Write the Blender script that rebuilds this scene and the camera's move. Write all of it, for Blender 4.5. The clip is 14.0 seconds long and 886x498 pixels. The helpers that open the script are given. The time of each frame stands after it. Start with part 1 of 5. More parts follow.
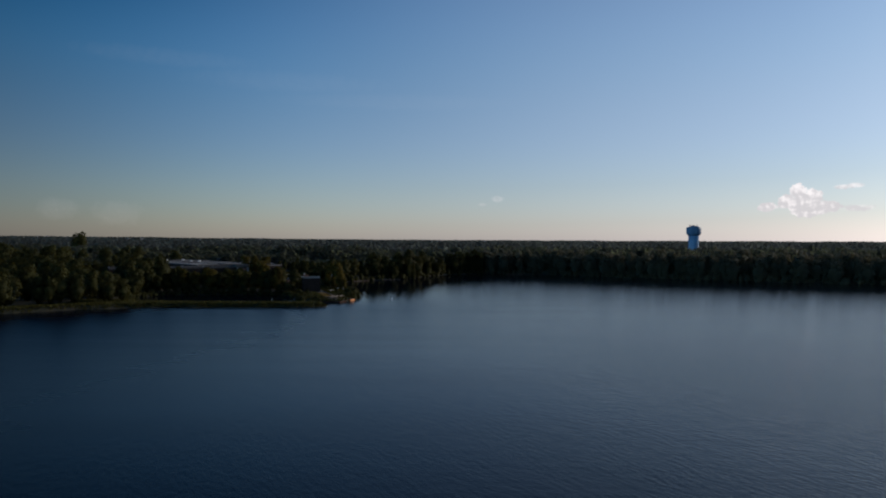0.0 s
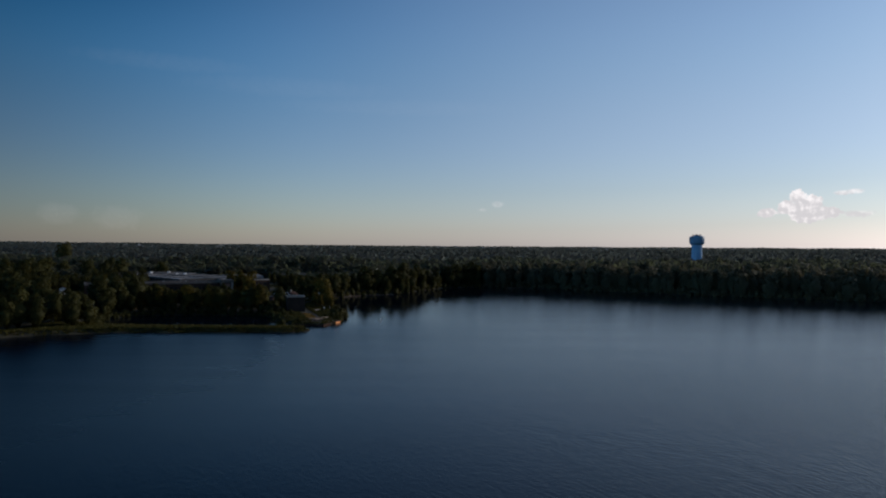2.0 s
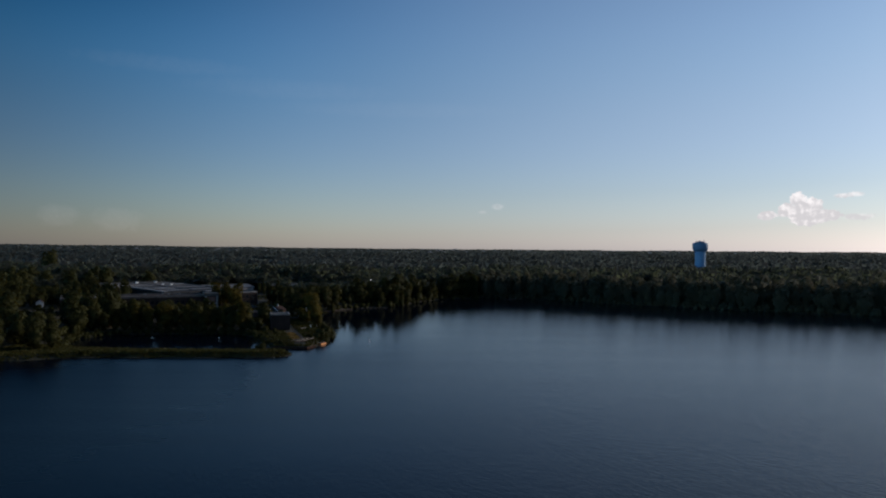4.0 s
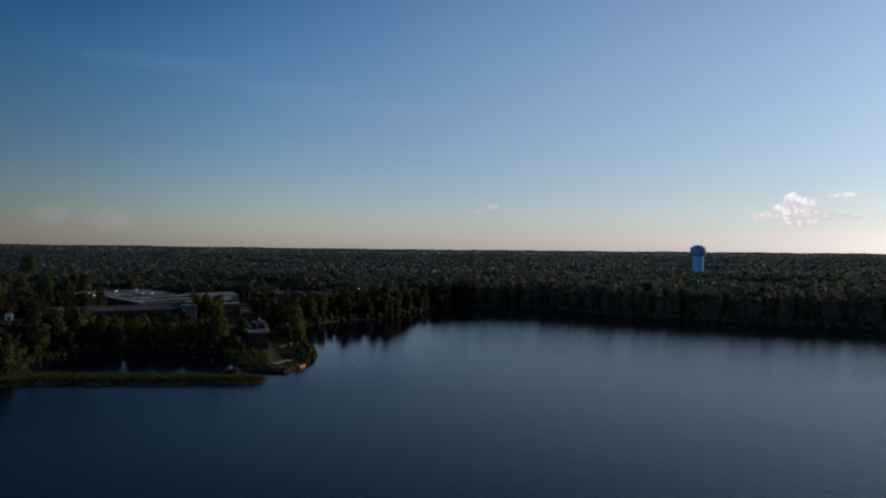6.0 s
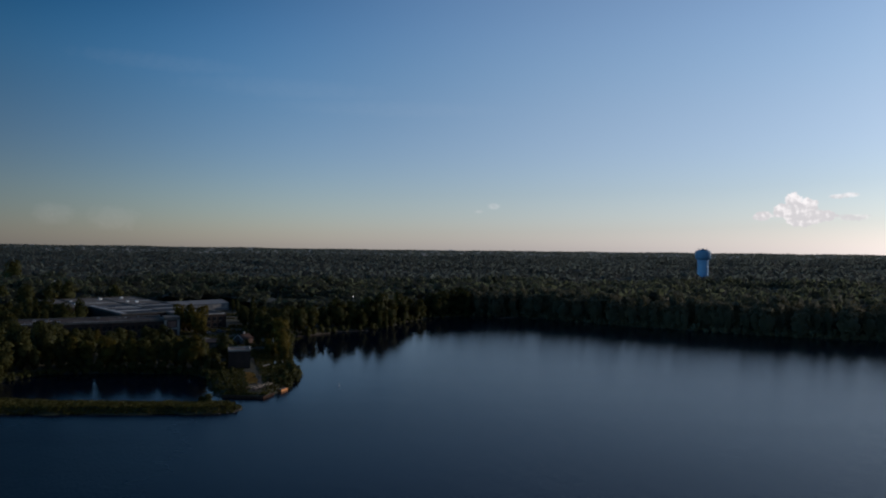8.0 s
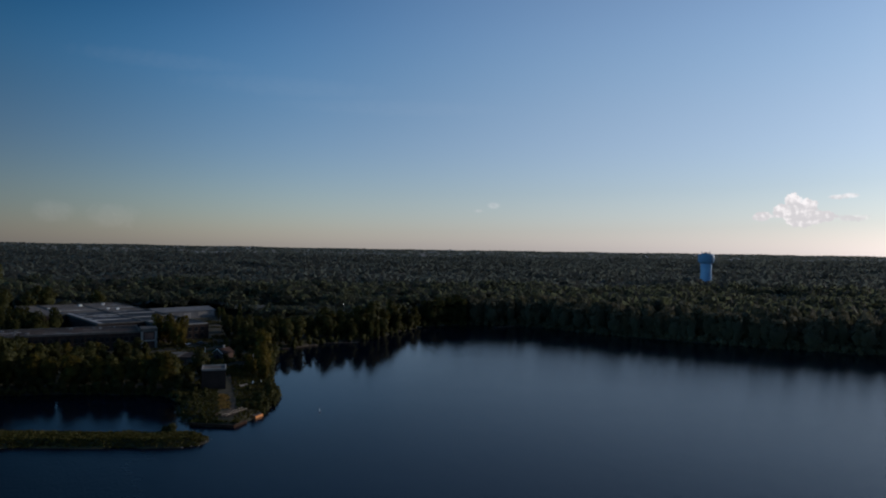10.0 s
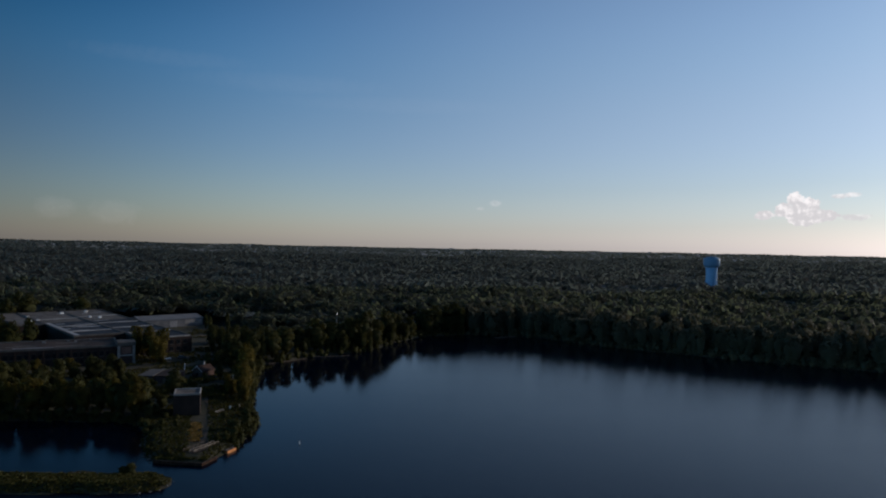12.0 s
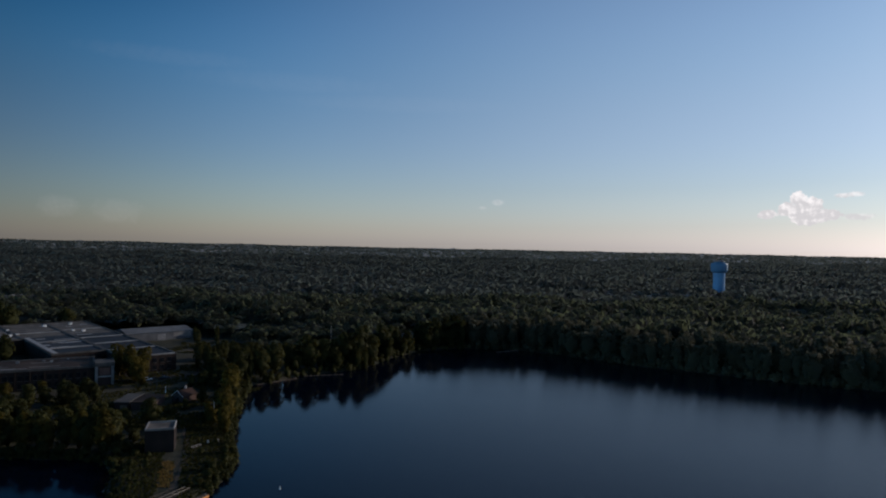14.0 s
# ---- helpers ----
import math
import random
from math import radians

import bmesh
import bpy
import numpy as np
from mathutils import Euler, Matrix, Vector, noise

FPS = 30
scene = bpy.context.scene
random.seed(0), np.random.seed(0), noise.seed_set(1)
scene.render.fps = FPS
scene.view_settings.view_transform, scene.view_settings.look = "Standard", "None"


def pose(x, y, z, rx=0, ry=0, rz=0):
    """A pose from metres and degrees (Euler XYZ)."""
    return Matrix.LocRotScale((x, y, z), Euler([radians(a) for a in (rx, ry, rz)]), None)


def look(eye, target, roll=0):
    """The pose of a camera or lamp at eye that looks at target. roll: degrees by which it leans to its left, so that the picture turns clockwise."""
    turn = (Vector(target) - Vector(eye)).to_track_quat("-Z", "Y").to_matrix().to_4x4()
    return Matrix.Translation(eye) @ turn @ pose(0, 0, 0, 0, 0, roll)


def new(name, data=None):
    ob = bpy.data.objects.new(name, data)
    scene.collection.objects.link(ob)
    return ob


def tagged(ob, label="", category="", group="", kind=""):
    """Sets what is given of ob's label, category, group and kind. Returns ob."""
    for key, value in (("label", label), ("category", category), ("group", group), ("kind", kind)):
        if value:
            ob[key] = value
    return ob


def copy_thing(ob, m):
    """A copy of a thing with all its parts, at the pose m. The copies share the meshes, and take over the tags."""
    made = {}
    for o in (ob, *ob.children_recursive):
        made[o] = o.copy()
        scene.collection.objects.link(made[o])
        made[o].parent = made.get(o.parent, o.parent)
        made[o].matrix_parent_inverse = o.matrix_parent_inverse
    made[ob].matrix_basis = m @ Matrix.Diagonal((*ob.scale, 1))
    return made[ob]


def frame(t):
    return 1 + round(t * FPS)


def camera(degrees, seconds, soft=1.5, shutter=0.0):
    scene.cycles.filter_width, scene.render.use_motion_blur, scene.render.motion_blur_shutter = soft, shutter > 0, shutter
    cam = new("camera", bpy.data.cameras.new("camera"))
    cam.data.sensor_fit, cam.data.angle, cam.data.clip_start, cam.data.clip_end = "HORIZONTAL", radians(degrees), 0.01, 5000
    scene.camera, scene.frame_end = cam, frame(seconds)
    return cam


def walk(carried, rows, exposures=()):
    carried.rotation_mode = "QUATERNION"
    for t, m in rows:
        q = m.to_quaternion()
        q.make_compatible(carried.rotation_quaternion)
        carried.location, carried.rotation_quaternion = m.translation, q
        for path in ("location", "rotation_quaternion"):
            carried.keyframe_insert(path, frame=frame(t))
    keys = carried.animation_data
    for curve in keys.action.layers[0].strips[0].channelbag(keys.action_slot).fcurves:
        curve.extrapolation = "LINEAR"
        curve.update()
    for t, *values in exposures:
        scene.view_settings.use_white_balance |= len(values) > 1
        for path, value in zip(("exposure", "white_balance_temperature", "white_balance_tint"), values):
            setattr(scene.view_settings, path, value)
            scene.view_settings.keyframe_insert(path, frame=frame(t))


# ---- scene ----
# seconds, place in metres, heading, pitch and roll in degrees
PATH = (
    (0.0, 0.02, 0.01, 27.38, -0.000, -0.692, 0.255),
    (0.5, 0.92, 5.36, 28.62, 0.086, -0.547, 0.280),
    (1.0, 1.82, 10.70, 30.02, 0.090, -0.406, 0.290),
    (1.5, 2.58, 15.96, 31.40, -0.007, -0.322, 0.285),
    (2.0, 3.26, 21.11, 32.80, 0.003, -0.252, 0.341),
    (2.5, 3.96, 26.14, 34.17, 0.032, -0.191, 0.369),
    (3.0, 4.61, 31.02, 35.56, 0.017, -0.139, 0.387),
    (5.5, 7.93, 54.13, 42.58, 0.001, -0.010, 0.468),
    (6.0, 8.44, 58.88, 44.07, -0.386, -0.092, 0.499),
    (6.5, 8.89, 63.66, 45.36, -0.376, -0.075, 0.516),
    (7.0, 9.50, 68.56, 46.51, -0.344, -0.079, 0.533),
    (7.5, 10.10, 73.58, 47.64, -0.322, -0.085, 0.556),
    (8.0, 10.90, 78.73, 48.86, -0.306, -0.105, 0.588),
    (10.5, 14.50, 103.57, 54.67, -0.340, -0.232, 0.876),
    (11.0, 15.21, 108.50, 56.15, -0.315, -0.303, 0.938),
    (11.5, 15.86, 113.40, 57.60, -0.268, -0.374, 1.007),
    (12.0, 16.47, 118.30, 59.16, -0.224, -0.386, 1.047),
    (12.5, 16.93, 123.20, 60.78, -0.160, -0.411, 1.088),
    (13.0, 17.31, 128.08, 62.55, -0.121, -0.420, 1.085),
    (13.5, 17.71, 132.85, 64.22, -0.070, -0.443, 1.084),
    (14.0, 18.16, 137.57, 65.81, -0.024, -0.463, 1.086),
)
cam = camera(66.0, 14.0, 2.0)
walk(cam, [(t, pose(x, y, z, 90 + pitch, 0, yaw) @ pose(0, 0, 0, 0, 0, roll)) for t, x, y, z, yaw, pitch, roll in PATH],
     exposures=[(0, 0.0, 6330, 17), (14, 0.0, 6330, 17)])

# ---- world and sun ----
SUN_AZ, SUN_EL = 66.0, 16.0      # degrees to the right of +Y, degrees above the horizon
SKY_STRENGTH = 0.074


class Nodes:
    """Short hands for building a node tree."""

    def __init__(self, tree):
        self.tree = tree
        tree.nodes.clear()

    def add(self, kind):
        return self.tree.nodes.new(kind)

    def put(self, socket, value):
        if isinstance(value, bpy.types.NodeSocket):
            self.tree.links.new(value, socket)
        elif value is not None:
            socket.default_value = value

    def math(self, op, a, b=None, c=None, clamp=False):
        n = self.add("ShaderNodeMath")
        n.operation, n.use_clamp = op, clamp
        for i, v in enumerate((a, b, c)):
            self.put(n.inputs[i], v)
        return n.outputs[0]

    def mix(self, f, a, b):
        n = self.add("ShaderNodeMix")
        n.data_type = "RGBA"
        self.put(n.inputs[0], f)
        self.put(n.inputs[6], a if isinstance(a, bpy.types.NodeSocket) else (*a, 1))
        self.put(n.inputs[7], b if isinstance(b, bpy.types.NodeSocket) else (*b, 1))
        return n.outputs[2]

    def noise(self, vector, scale, detail=4.0, rough=0.55):
        n = self.add("ShaderNodeTexNoise")
        self.put(n.inputs["Vector"], vector)
        n.inputs["Scale"].default_value, n.inputs["Detail"].default_value = scale, detail
        n.inputs["Roughness"].default_value = rough
        return n.outputs["Fac"]

    def remap(self, v, a, b, lo=0.0, hi=1.0):
        n = self.add("ShaderNodeMapRange")
        n.interpolation_type = "SMOOTHSTEP"
        self.put(n.inputs[0], v)
        for i, x in enumerate((a, b, lo, hi)):
            n.inputs[i + 1].default_value = x
        return n.outputs[0]


world = bpy.data.worlds.new("evening_sky")
scene.world = world
world.use_nodes = True
W = Nodes(world.node_tree)
sky = W.add("ShaderNodeTexSky")
sky.sky_type, sky.sun_disc = "NISHITA", False
sky.sun_elevation, sky.sun_rotation = radians(SUN_EL), radians(SUN_AZ)
sky.altitude, sky.air_density, sky.dust_density, sky.ozone_density = 200, 1.0, 0.5, 2.5
coord = W.add("ShaderNodeTexCoord").outputs["Generated"]
sep = W.add("ShaderNodeSeparateXYZ")
W.put(sep.inputs[0], coord)
azimuth = W.math("MULTIPLY", W.math("ARCTAN2", sep.outputs[0], sep.outputs[1]), 180 / math.pi)
elevation = W.math("MULTIPLY", W.math("ARCSINE", sep.outputs[2]), 180 / math.pi)
# small cumulus low over the horizon: puffs as (azimuth, elevation, half width, half height) in degrees
PUFFS = ((27.5, 3.85, 0.65, 0.5), (28.3, 3.35, 0.85, 0.55), (26.7, 3.05, 0.6, 0.5), (27.8, 2.7, 1.5, 0.5), (29.3, 2.65, 1.0, 0.4),
         (25.4, 2.65, 0.75, 0.35), (28.1, 2.25, 1.2, 0.4))
WISPS = ((30.3, 4.05, 0.5, 0.17), (31.1, 4.1, 0.55, 0.2), (31.3, 2.5, 0.95, 0.25))
SCRAPS = ((4.55, 3.5, 0.5, 0.25), (3.3, 3.05, 0.35, 0.14))


def cloud(puffs, edge, lo, hi):
    field = None
    for a, e, wa, we in puffs:
        da = W.math("DIVIDE", W.math("SUBTRACT", azimuth, a), wa)
        de = W.math("DIVIDE", W.math("SUBTRACT", elevation, e), we)
        d = W.math("ADD", W.math("MULTIPLY", da, da), W.math("MULTIPLY", de, de))
        field = d if field is None else W.math("SMOOTH_MIN", field, d, 0.4)
    return W.remap(W.math("ADD", field, edge), lo, hi, 1.0, 0.0)


lumps = W.noise(coord, 85.0, 9.0, 0.62)
edge = W.math("MULTIPLY", W.math("SUBTRACT", lumps, 0.5), 3.6)
cover = W.math("MULTIPLY", cloud(PUFFS, edge, 0.8, 1.2), 0.92)
thin = W.math("MULTIPLY", cloud(WISPS, edge, 0.1, 1.6), 0.75)
# a faint pink heap far off, and a thin veil high up
faint = W.math("MULTIPLY", cloud(((-25.5, 2.0, 1.6, 0.8), (-29.5, 2.2, 1.2, 0.7)), edge, 0.0, 1.9), 0.05)
faint = W.math("ADD", faint, W.math("MULTIPLY", cloud(SCRAPS, edge, 0.1, 1.6), 0.2))
veil = W.math("MULTIPLY", cloud(((-22.0, 13.9, 5.0, 0.5), (-13.0, 12.7, 6.0, 0.6), (-4.0, 11.4, 7.0, 0.5)), edge, -0.6, 2.6), 0.016)
# sunlit white shoulders and the grey shade in between are put into the heaps' colour
sunward = W.add("ShaderNodeVectorMath")
sunward.operation = "ADD"
W.put(sunward.inputs[0], coord)
sunward.inputs[1].default_value = (0.0026, -0.0012, 0.0032)
billow = W.math("SUBTRACT", W.noise(coord, 85.0, 5.0, 0.55), W.noise(sunward.outputs[0], 85.0, 5.0, 0.55))
relief = W.math("ADD", W.math("MULTIPLY", billow, 2.4), W.remap(elevation, 2.2, 4.2, -0.12, 0.22))
cloud_colour = W.mix(W.remap(relief, -0.22, 0.5), (0.66, 0.65, 0.63), (1.0, 0.97, 0.92))
amount = W.math("ADD", W.math("ADD", cover, thin), W.math("ADD", faint, veil), clamp=True)
back_sky = W.add("ShaderNodeBackground")
# the clear evening sky deepens away from the sun; haze pales it low over the land, all round
haze = W.math("POWER", 2.718, W.math("DIVIDE", W.math("ABSOLUTE", elevation), -6.0))
deeper = W.add("ShaderNodeGamma")
deeper.inputs["Gamma"].default_value = 1.2
W.put(deeper.inputs["Color"], sky.outputs[0])
paler = W.add("ShaderNodeHueSaturation")
away = W.add("ShaderNodeVectorMath")
away.operation = "DOT_PRODUCT"
W.put(away.inputs[0], coord)
away.inputs[1].default_value = (math.sin(radians(SUN_AZ)) * math.cos(radians(SUN_EL)), math.cos(radians(SUN_AZ)) * math.cos(radians(SUN_EL)), math.sin(radians(SUN_EL)))
dusk = W.add("ShaderNodeVectorMath")
dusk.operation = "SCALE"
W.put(dusk.inputs[0], deeper.outputs[0])
W.put(paler.inputs["Saturation"], W.math("SUBTRACT", W.remap(away.outputs["Value"], -0.1, 0.75, 1.34, 0.95), W.math("MULTIPLY", haze, 0.62)))
# darkest well up and square to the sun
square = W.math("MULTIPLY", W.remap(elevation, 13.0, 29.0), W.remap(away.outputs["Value"], -0.05, 0.48, 0.75, 0.0))
# and raised right across from the sun, out of view, to fill shaded fronts
facing_sun = W.math("ADD", W.remap(away.outputs["Value"], -0.35, 0.3, 0.34, 0.96), W.math("ADD", W.remap(away.outputs["Value"], -0.95, -0.35, 2.0, 0.0), W.remap(away.outputs["Value"], 0.45, 0.95, 0.0, -0.08)))
W.put(dusk.inputs["Scale"], W.math("MULTIPLY", W.math("MULTIPLY", facing_sun, W.math("MULTIPLY", W.remap(elevation, 5.0, 18.0, 0.94, 1.22), W.math("SUBTRACT", 1.0, W.math("MULTIPLY", W.remap(elevation, 18.0, 36.0), W.remap(away.outputs["Value"], 0.1, 0.65, 0.65, 0.0))))), W.math("SUBTRACT", 1.0, square)))
W.put(paler.inputs["Color"], dusk.outputs[0])
# bluer through the low haze, a touch greener overhead
low_band = W.math("MULTIPLY", W.remap(elevation, 5.0, 13.0, 1.0, 0.0), W.remap(elevation, 0.0, 3.0))
tint = W.add("ShaderNodeVectorMath")
tint.operation = "MULTIPLY"
W.put(tint.inputs[0], paler.outputs[0])
W.put(tint.inputs[1], W.mix(W.remap(elevation, 7.0, 16.0), W.mix(low_band, (1.0, 1.0, 1.0), (0.93, 1.0, 1.07)), (0.975, 1.01, 0.945)))
W.put(back_sky.inputs["Color"], W.mix(W.math("MULTIPLY", haze, W.remap(away.outputs["Value"], -0.15, 0.4, 0.13, 0.25)), tint.outputs[0], (4.7, 4.5, 5.1)))
back_sky.inputs["Strength"].default_value = SKY_STRENGTH
back_cloud = W.add("ShaderNodeBackground")
W.put(back_cloud.inputs["Color"], cloud_colour)
back_cloud.inputs["Strength"].default_value = 1.0
mixer = W.add("ShaderNodeMixShader")
W.put(mixer.inputs[0], amount)
W.put(mixer.inputs[1], back_sky.outputs[0])
W.put(mixer.inputs[2], back_cloud.outputs[0])
W.put(W.add("ShaderNodeOutputWorld").inputs[0], mixer.outputs[0])

sun = new("sun", bpy.data.lights.new("sun", "SUN"))
sun.data.energy, sun.data.angle, sun.data.color = 1.8, radians(0.5), (1.0, 0.87, 0.70)
sun_way = Vector((math.sin(radians(SUN_AZ)) * math.cos(radians(SUN_EL)), math.cos(radians(SUN_AZ)) * math.cos(radians(SUN_EL)), math.sin(radians(SUN_EL))))
sun.matrix_world = look((300, 300, 300), Vector((300, 300, 300)) - sun_way)


# ---- materials ----
def material(name):
    m = bpy.data.materials.new(name)
    m.use_nodes = True
    return m, Nodes(m.node_tree)


def finish(n, shader):
    n.put(n.add("ShaderNodeOutputMaterial").inputs[0], shader)


def surface(name, dark, light, rough=0.8, scale=1.0, fine=8.0, bump=0.3, metal=0.0, spread=0.15, island=False, gloss=0.2):
    """A surface with stains at a large scale, grain at a small one, and a difference from piece to piece."""
    m, n = material(name)
    at = n.add("ShaderNodeNewGeometry")
    where = at.outputs["Position"]
    stain = n.remap(n.noise(where, scale, 5.0, 0.6), 0.3, 0.7)
    grain = n.noise(where, fine, 6.0, 0.65)
    colour = n.mix(n.math("ADD", n.math("MULTIPLY", stain, 0.7), n.math("MULTIPLY", grain, 0.3)), dark, light)
    lot = at.outputs["Random Per Island"] if island else n.add("ShaderNodeObjectInfo").outputs["Random"]
    tone = n.add("ShaderNodeHueSaturation")
    n.put(tone.inputs["Color"], colour)
    n.put(tone.inputs["Value"], n.remap(lot, 0, 1, 1 - spread, 1 + spread))
    p = n.add("ShaderNodeBsdfPrincipled")
    n.put(p.inputs["Base Color"], tone.outputs[0])
    n.put(p.inputs["Roughness"], n.math("ADD", rough, n.math("MULTIPLY", n.math("SUBTRACT", stain, 0.5), 0.15), clamp=True))
    p.inputs["Metallic"].default_value = metal
    p.inputs["Specular IOR Level"].default_value = gloss
    b = n.add("ShaderNodeBump")
    b.inputs["Strength"].default_value, b.inputs["Distance"].default_value = bump, 0.05
    n.put(b.inputs["Height"], grain)
    n.put(p.inputs["Normal"], b.outputs[0])
    finish(n, p.outputs[0])
    return m


def foliage(name, dark, light, through_light=0.35, stand=0.09, gloss=0.08, clumps=0.0, sheen=0.0, leafwise=0.3, rough=0.6, glow=(0.11, 0.09, 0.015), sheen_tint=(1.0, 1.0, 1.0)):
    """Leaves: they differ from tree to tree and from leaf to leaf, and let some light through."""
    m, n = material(name)
    at = n.add("ShaderNodeNewGeometry")
    one = at.outputs["Random Per Island"]
    tree = n.add("ShaderNodeObjectInfo").outputs["Random"]
    patch = n.remap(n.noise(at.outputs["Position"], stand, 3.0, 0.7), 0.32, 0.68)
    f = n.math("ADD", n.math("MULTIPLY", patch, 0.75 - leafwise), n.math("ADD", n.math("MULTIPLY", one, leafwise), n.math("MULTIPLY", tree, 0.25)))
    colour = n.mix(f, dark, light)
    d = n.add("ShaderNodeBsdfPrincipled")
    if clumps:
        # boughs and leaf clumps, finer than the crown's own form
        knob = n.math("ADD", n.noise(at.outputs["Position"], clumps, 4.0, 0.65), n.math("MULTIPLY", n.noise(at.outputs["Position"], clumps * 0.3, 2.0, 0.5), 1.5))
        # hollows between the clumps are darkened in the colour itself
        colour = n.mix(n.remap(n.noise(at.outputs["Position"], clumps, 5.0, 0.7), 0.35, 0.68), n.mix(0.55, colour, (0.008, 0.010, 0.005)), colour)
        b = n.add("ShaderNodeBump")
        b.inputs["Strength"].default_value, b.inputs["Distance"].default_value = 1.0, 1.4
        n.put(b.inputs["Height"], knob)
        n.put(d.inputs["Normal"], b.outputs[0])
    n.put(d.inputs["Base Color"], colour)
    d.inputs["Roughness"].default_value = rough
    d.inputs["Specular IOR Level"].default_value = gloss
    d.inputs["Sheen Weight"].default_value, d.inputs["Sheen Roughness"].default_value = sheen, 0.5
    d.inputs["Sheen Tint"].default_value = (*sheen_tint, 1)
    tr = n.add("ShaderNodeBsdfTranslucent")
    n.put(tr.inputs["Color"], n.mix(0.5, colour, glow))
    mx = n.add("ShaderNodeMixShader")
    mx.inputs[0].default_value = through_light
    n.put(mx.inputs[1], d.outputs[0])
    n.put(mx.inputs[2], tr.outputs[0])
    finish(n, mx.outputs[0])
    return m


LEAF = foliage("leaves", (0.022, 0.027, 0.010), (0.066, 0.067, 0.021), 0.32, leafwise=0.12)
# yellowish leaves, with evening sun put into their warmer, paler colour
LEAF_WARM = foliage("sun_tinted_leaves", (0.046, 0.041, 0.010), (0.140, 0.108, 0.022), 0.48, leafwise=0.15)
# haze over the farthest woods is put into this greyed colour and sheen
LEAF_HORIZON_HAZED = foliage("hazed_horizon_leaves", (0.022, 0.030, 0.021), (0.046, 0.056, 0.042), 0.1, 0.006, 0.4, 0.08, 0.14, 0.0, 0.6)
# tone of the added sheet that fills dark gaps between the crowns
LEAF_GAP_FILL = foliage("gap_filling_leaves", (0.018, 0.026, 0.014), (0.038, 0.048, 0.027), 0.1, 0.014, 0.4, 0.4, 0.05, 0.0, 0.6)
# raised colour and sheen put haze over the sunward bank into its leaves
LEAF_FAR = foliage("woodland_leaves", (0.062, 0.064, 0.040), (0.090, 0.092, 0.056), 0.45, 0.03, 0.12, 0.0, 0.15, 0.03, 0.7, (0.15, 0.14, 0.075), (1.0, 0.94, 0.70))
LEAF_WOOD = foliage("inner_woodland_leaves", (0.030, 0.035, 0.020), (0.058, 0.064, 0.036), 0.76, 0.014, 0.6, 0.0, 0.09, 0.05, 0.5, (0.155, 0.18, 0.10))
# distance haze painted in as greyer, bluish leaves with a pale sheen
LEAF_CANOPY_HAZED = foliage("hazed_canopy_leaves", (0.026, 0.032, 0.026), (0.050, 0.060, 0.048), 0.80, 0.008, 0.6, 0.0, 0.17, 0.05, 0.5, (0.16, 0.19, 0.165))
BARK = surface("bark", (0.05, 0.04, 0.03), (0.13, 0.10, 0.075), 0.9, 0.8, 9.0, 0.8)
BRICK = surface("old_red_brick", (0.095, 0.058, 0.05), (0.18, 0.105, 0.088), 0.88, 0.35, 5.0, 0.4)
# the shade on the mill's walls is put into this near-black brick
BRICK_SHADED = surface("shaded_black_brick", (0.020, 0.015, 0.014), (0.042, 0.030, 0.027), 0.9, 0.3, 5.0, 0.4)
BRICK_DARK = surface("dark_brick", (0.055, 0.037, 0.033), (0.105, 0.068, 0.059), 0.88, 0.3, 5.0, 0.4)
COPING = surface("dull_coping", (0.05, 0.05, 0.05), (0.12, 0.115, 0.11), 0.85, 0.4, 6.0, 0.3)
SASH = surface("dull_window_paint", (0.03, 0.03, 0.03), (0.06, 0.058, 0.056), 0.7, 0.6, 6.0, 0.15)
CONCRETE = surface("weathered_concrete", (0.18, 0.175, 0.17), (0.34, 0.33, 0.32), 0.85, 0.4, 6.0, 0.3)
WHITE_PAINT = surface("white_paint", (0.62, 0.62, 0.60), (0.80, 0.80, 0.78), 0.6, 0.6, 6.0, 0.15)
ROOF_TAR = surface("tar_roofing", (0.016, 0.013, 0.012), (0.085, 0.062, 0.052), 0.8, 0.09, 3.0, 0.25, gloss=0.1)
ROOF_GREY = surface("grey_roof_membrane", (0.020, 0.025, 0.032), (0.050, 0.058, 0.070), 0.75, 0.06, 2.0, 0.2, gloss=0.1)
ROOF_GRAVEL = surface("gravel_roof", (0.055, 0.050, 0.046), (0.19, 0.172, 0.155), 0.9, 0.22, 4.0, 0.4)
STRIP_METAL = surface("pale_roof_flashing", (0.16, 0.165, 0.17), (0.42, 0.415, 0.41), 0.6, 0.15, 3.0, 0.15, 0.1)
ROOF_METAL = surface("galvanised_sheet", (0.13, 0.135, 0.14), (0.23, 0.23, 0.23), 0.6, 0.15, 3.0, 0.15, 0.1)
SIDING = surface("grey_metal_siding", (0.10, 0.105, 0.115), (0.18, 0.185, 0.195), 0.55, 0.2, 4.0, 0.15, 0.2)
TIMBER = surface("weathered_timber", (0.09, 0.07, 0.055), (0.21, 0.165, 0.13), 0.85, 0.9, 9.0, 0.5)
TIMBER_DARK = surface("wet_dark_timber", (0.025, 0.02, 0.017), (0.065, 0.052, 0.042), 0.85, 0.9, 9.0, 0.5)
TIMBER_PALE = surface("pale_timber", (0.42, 0.36, 0.29), (0.62, 0.55, 0.46), 0.8, 0.9, 9.0, 0.4)
RUST = surface("rusty_sheet_pile", (0.035, 0.02, 0.015), (0.085, 0.045, 0.03), 0.85, 0.7, 8.0, 0.4, 0.3)
# low sun on the float's side is put into this orange
ORANGE = surface("orange_sunlit_hull", (0.50, 0.19, 0.06), (0.70, 0.31, 0.11), 0.6, 0.8, 8.0, 0.2)
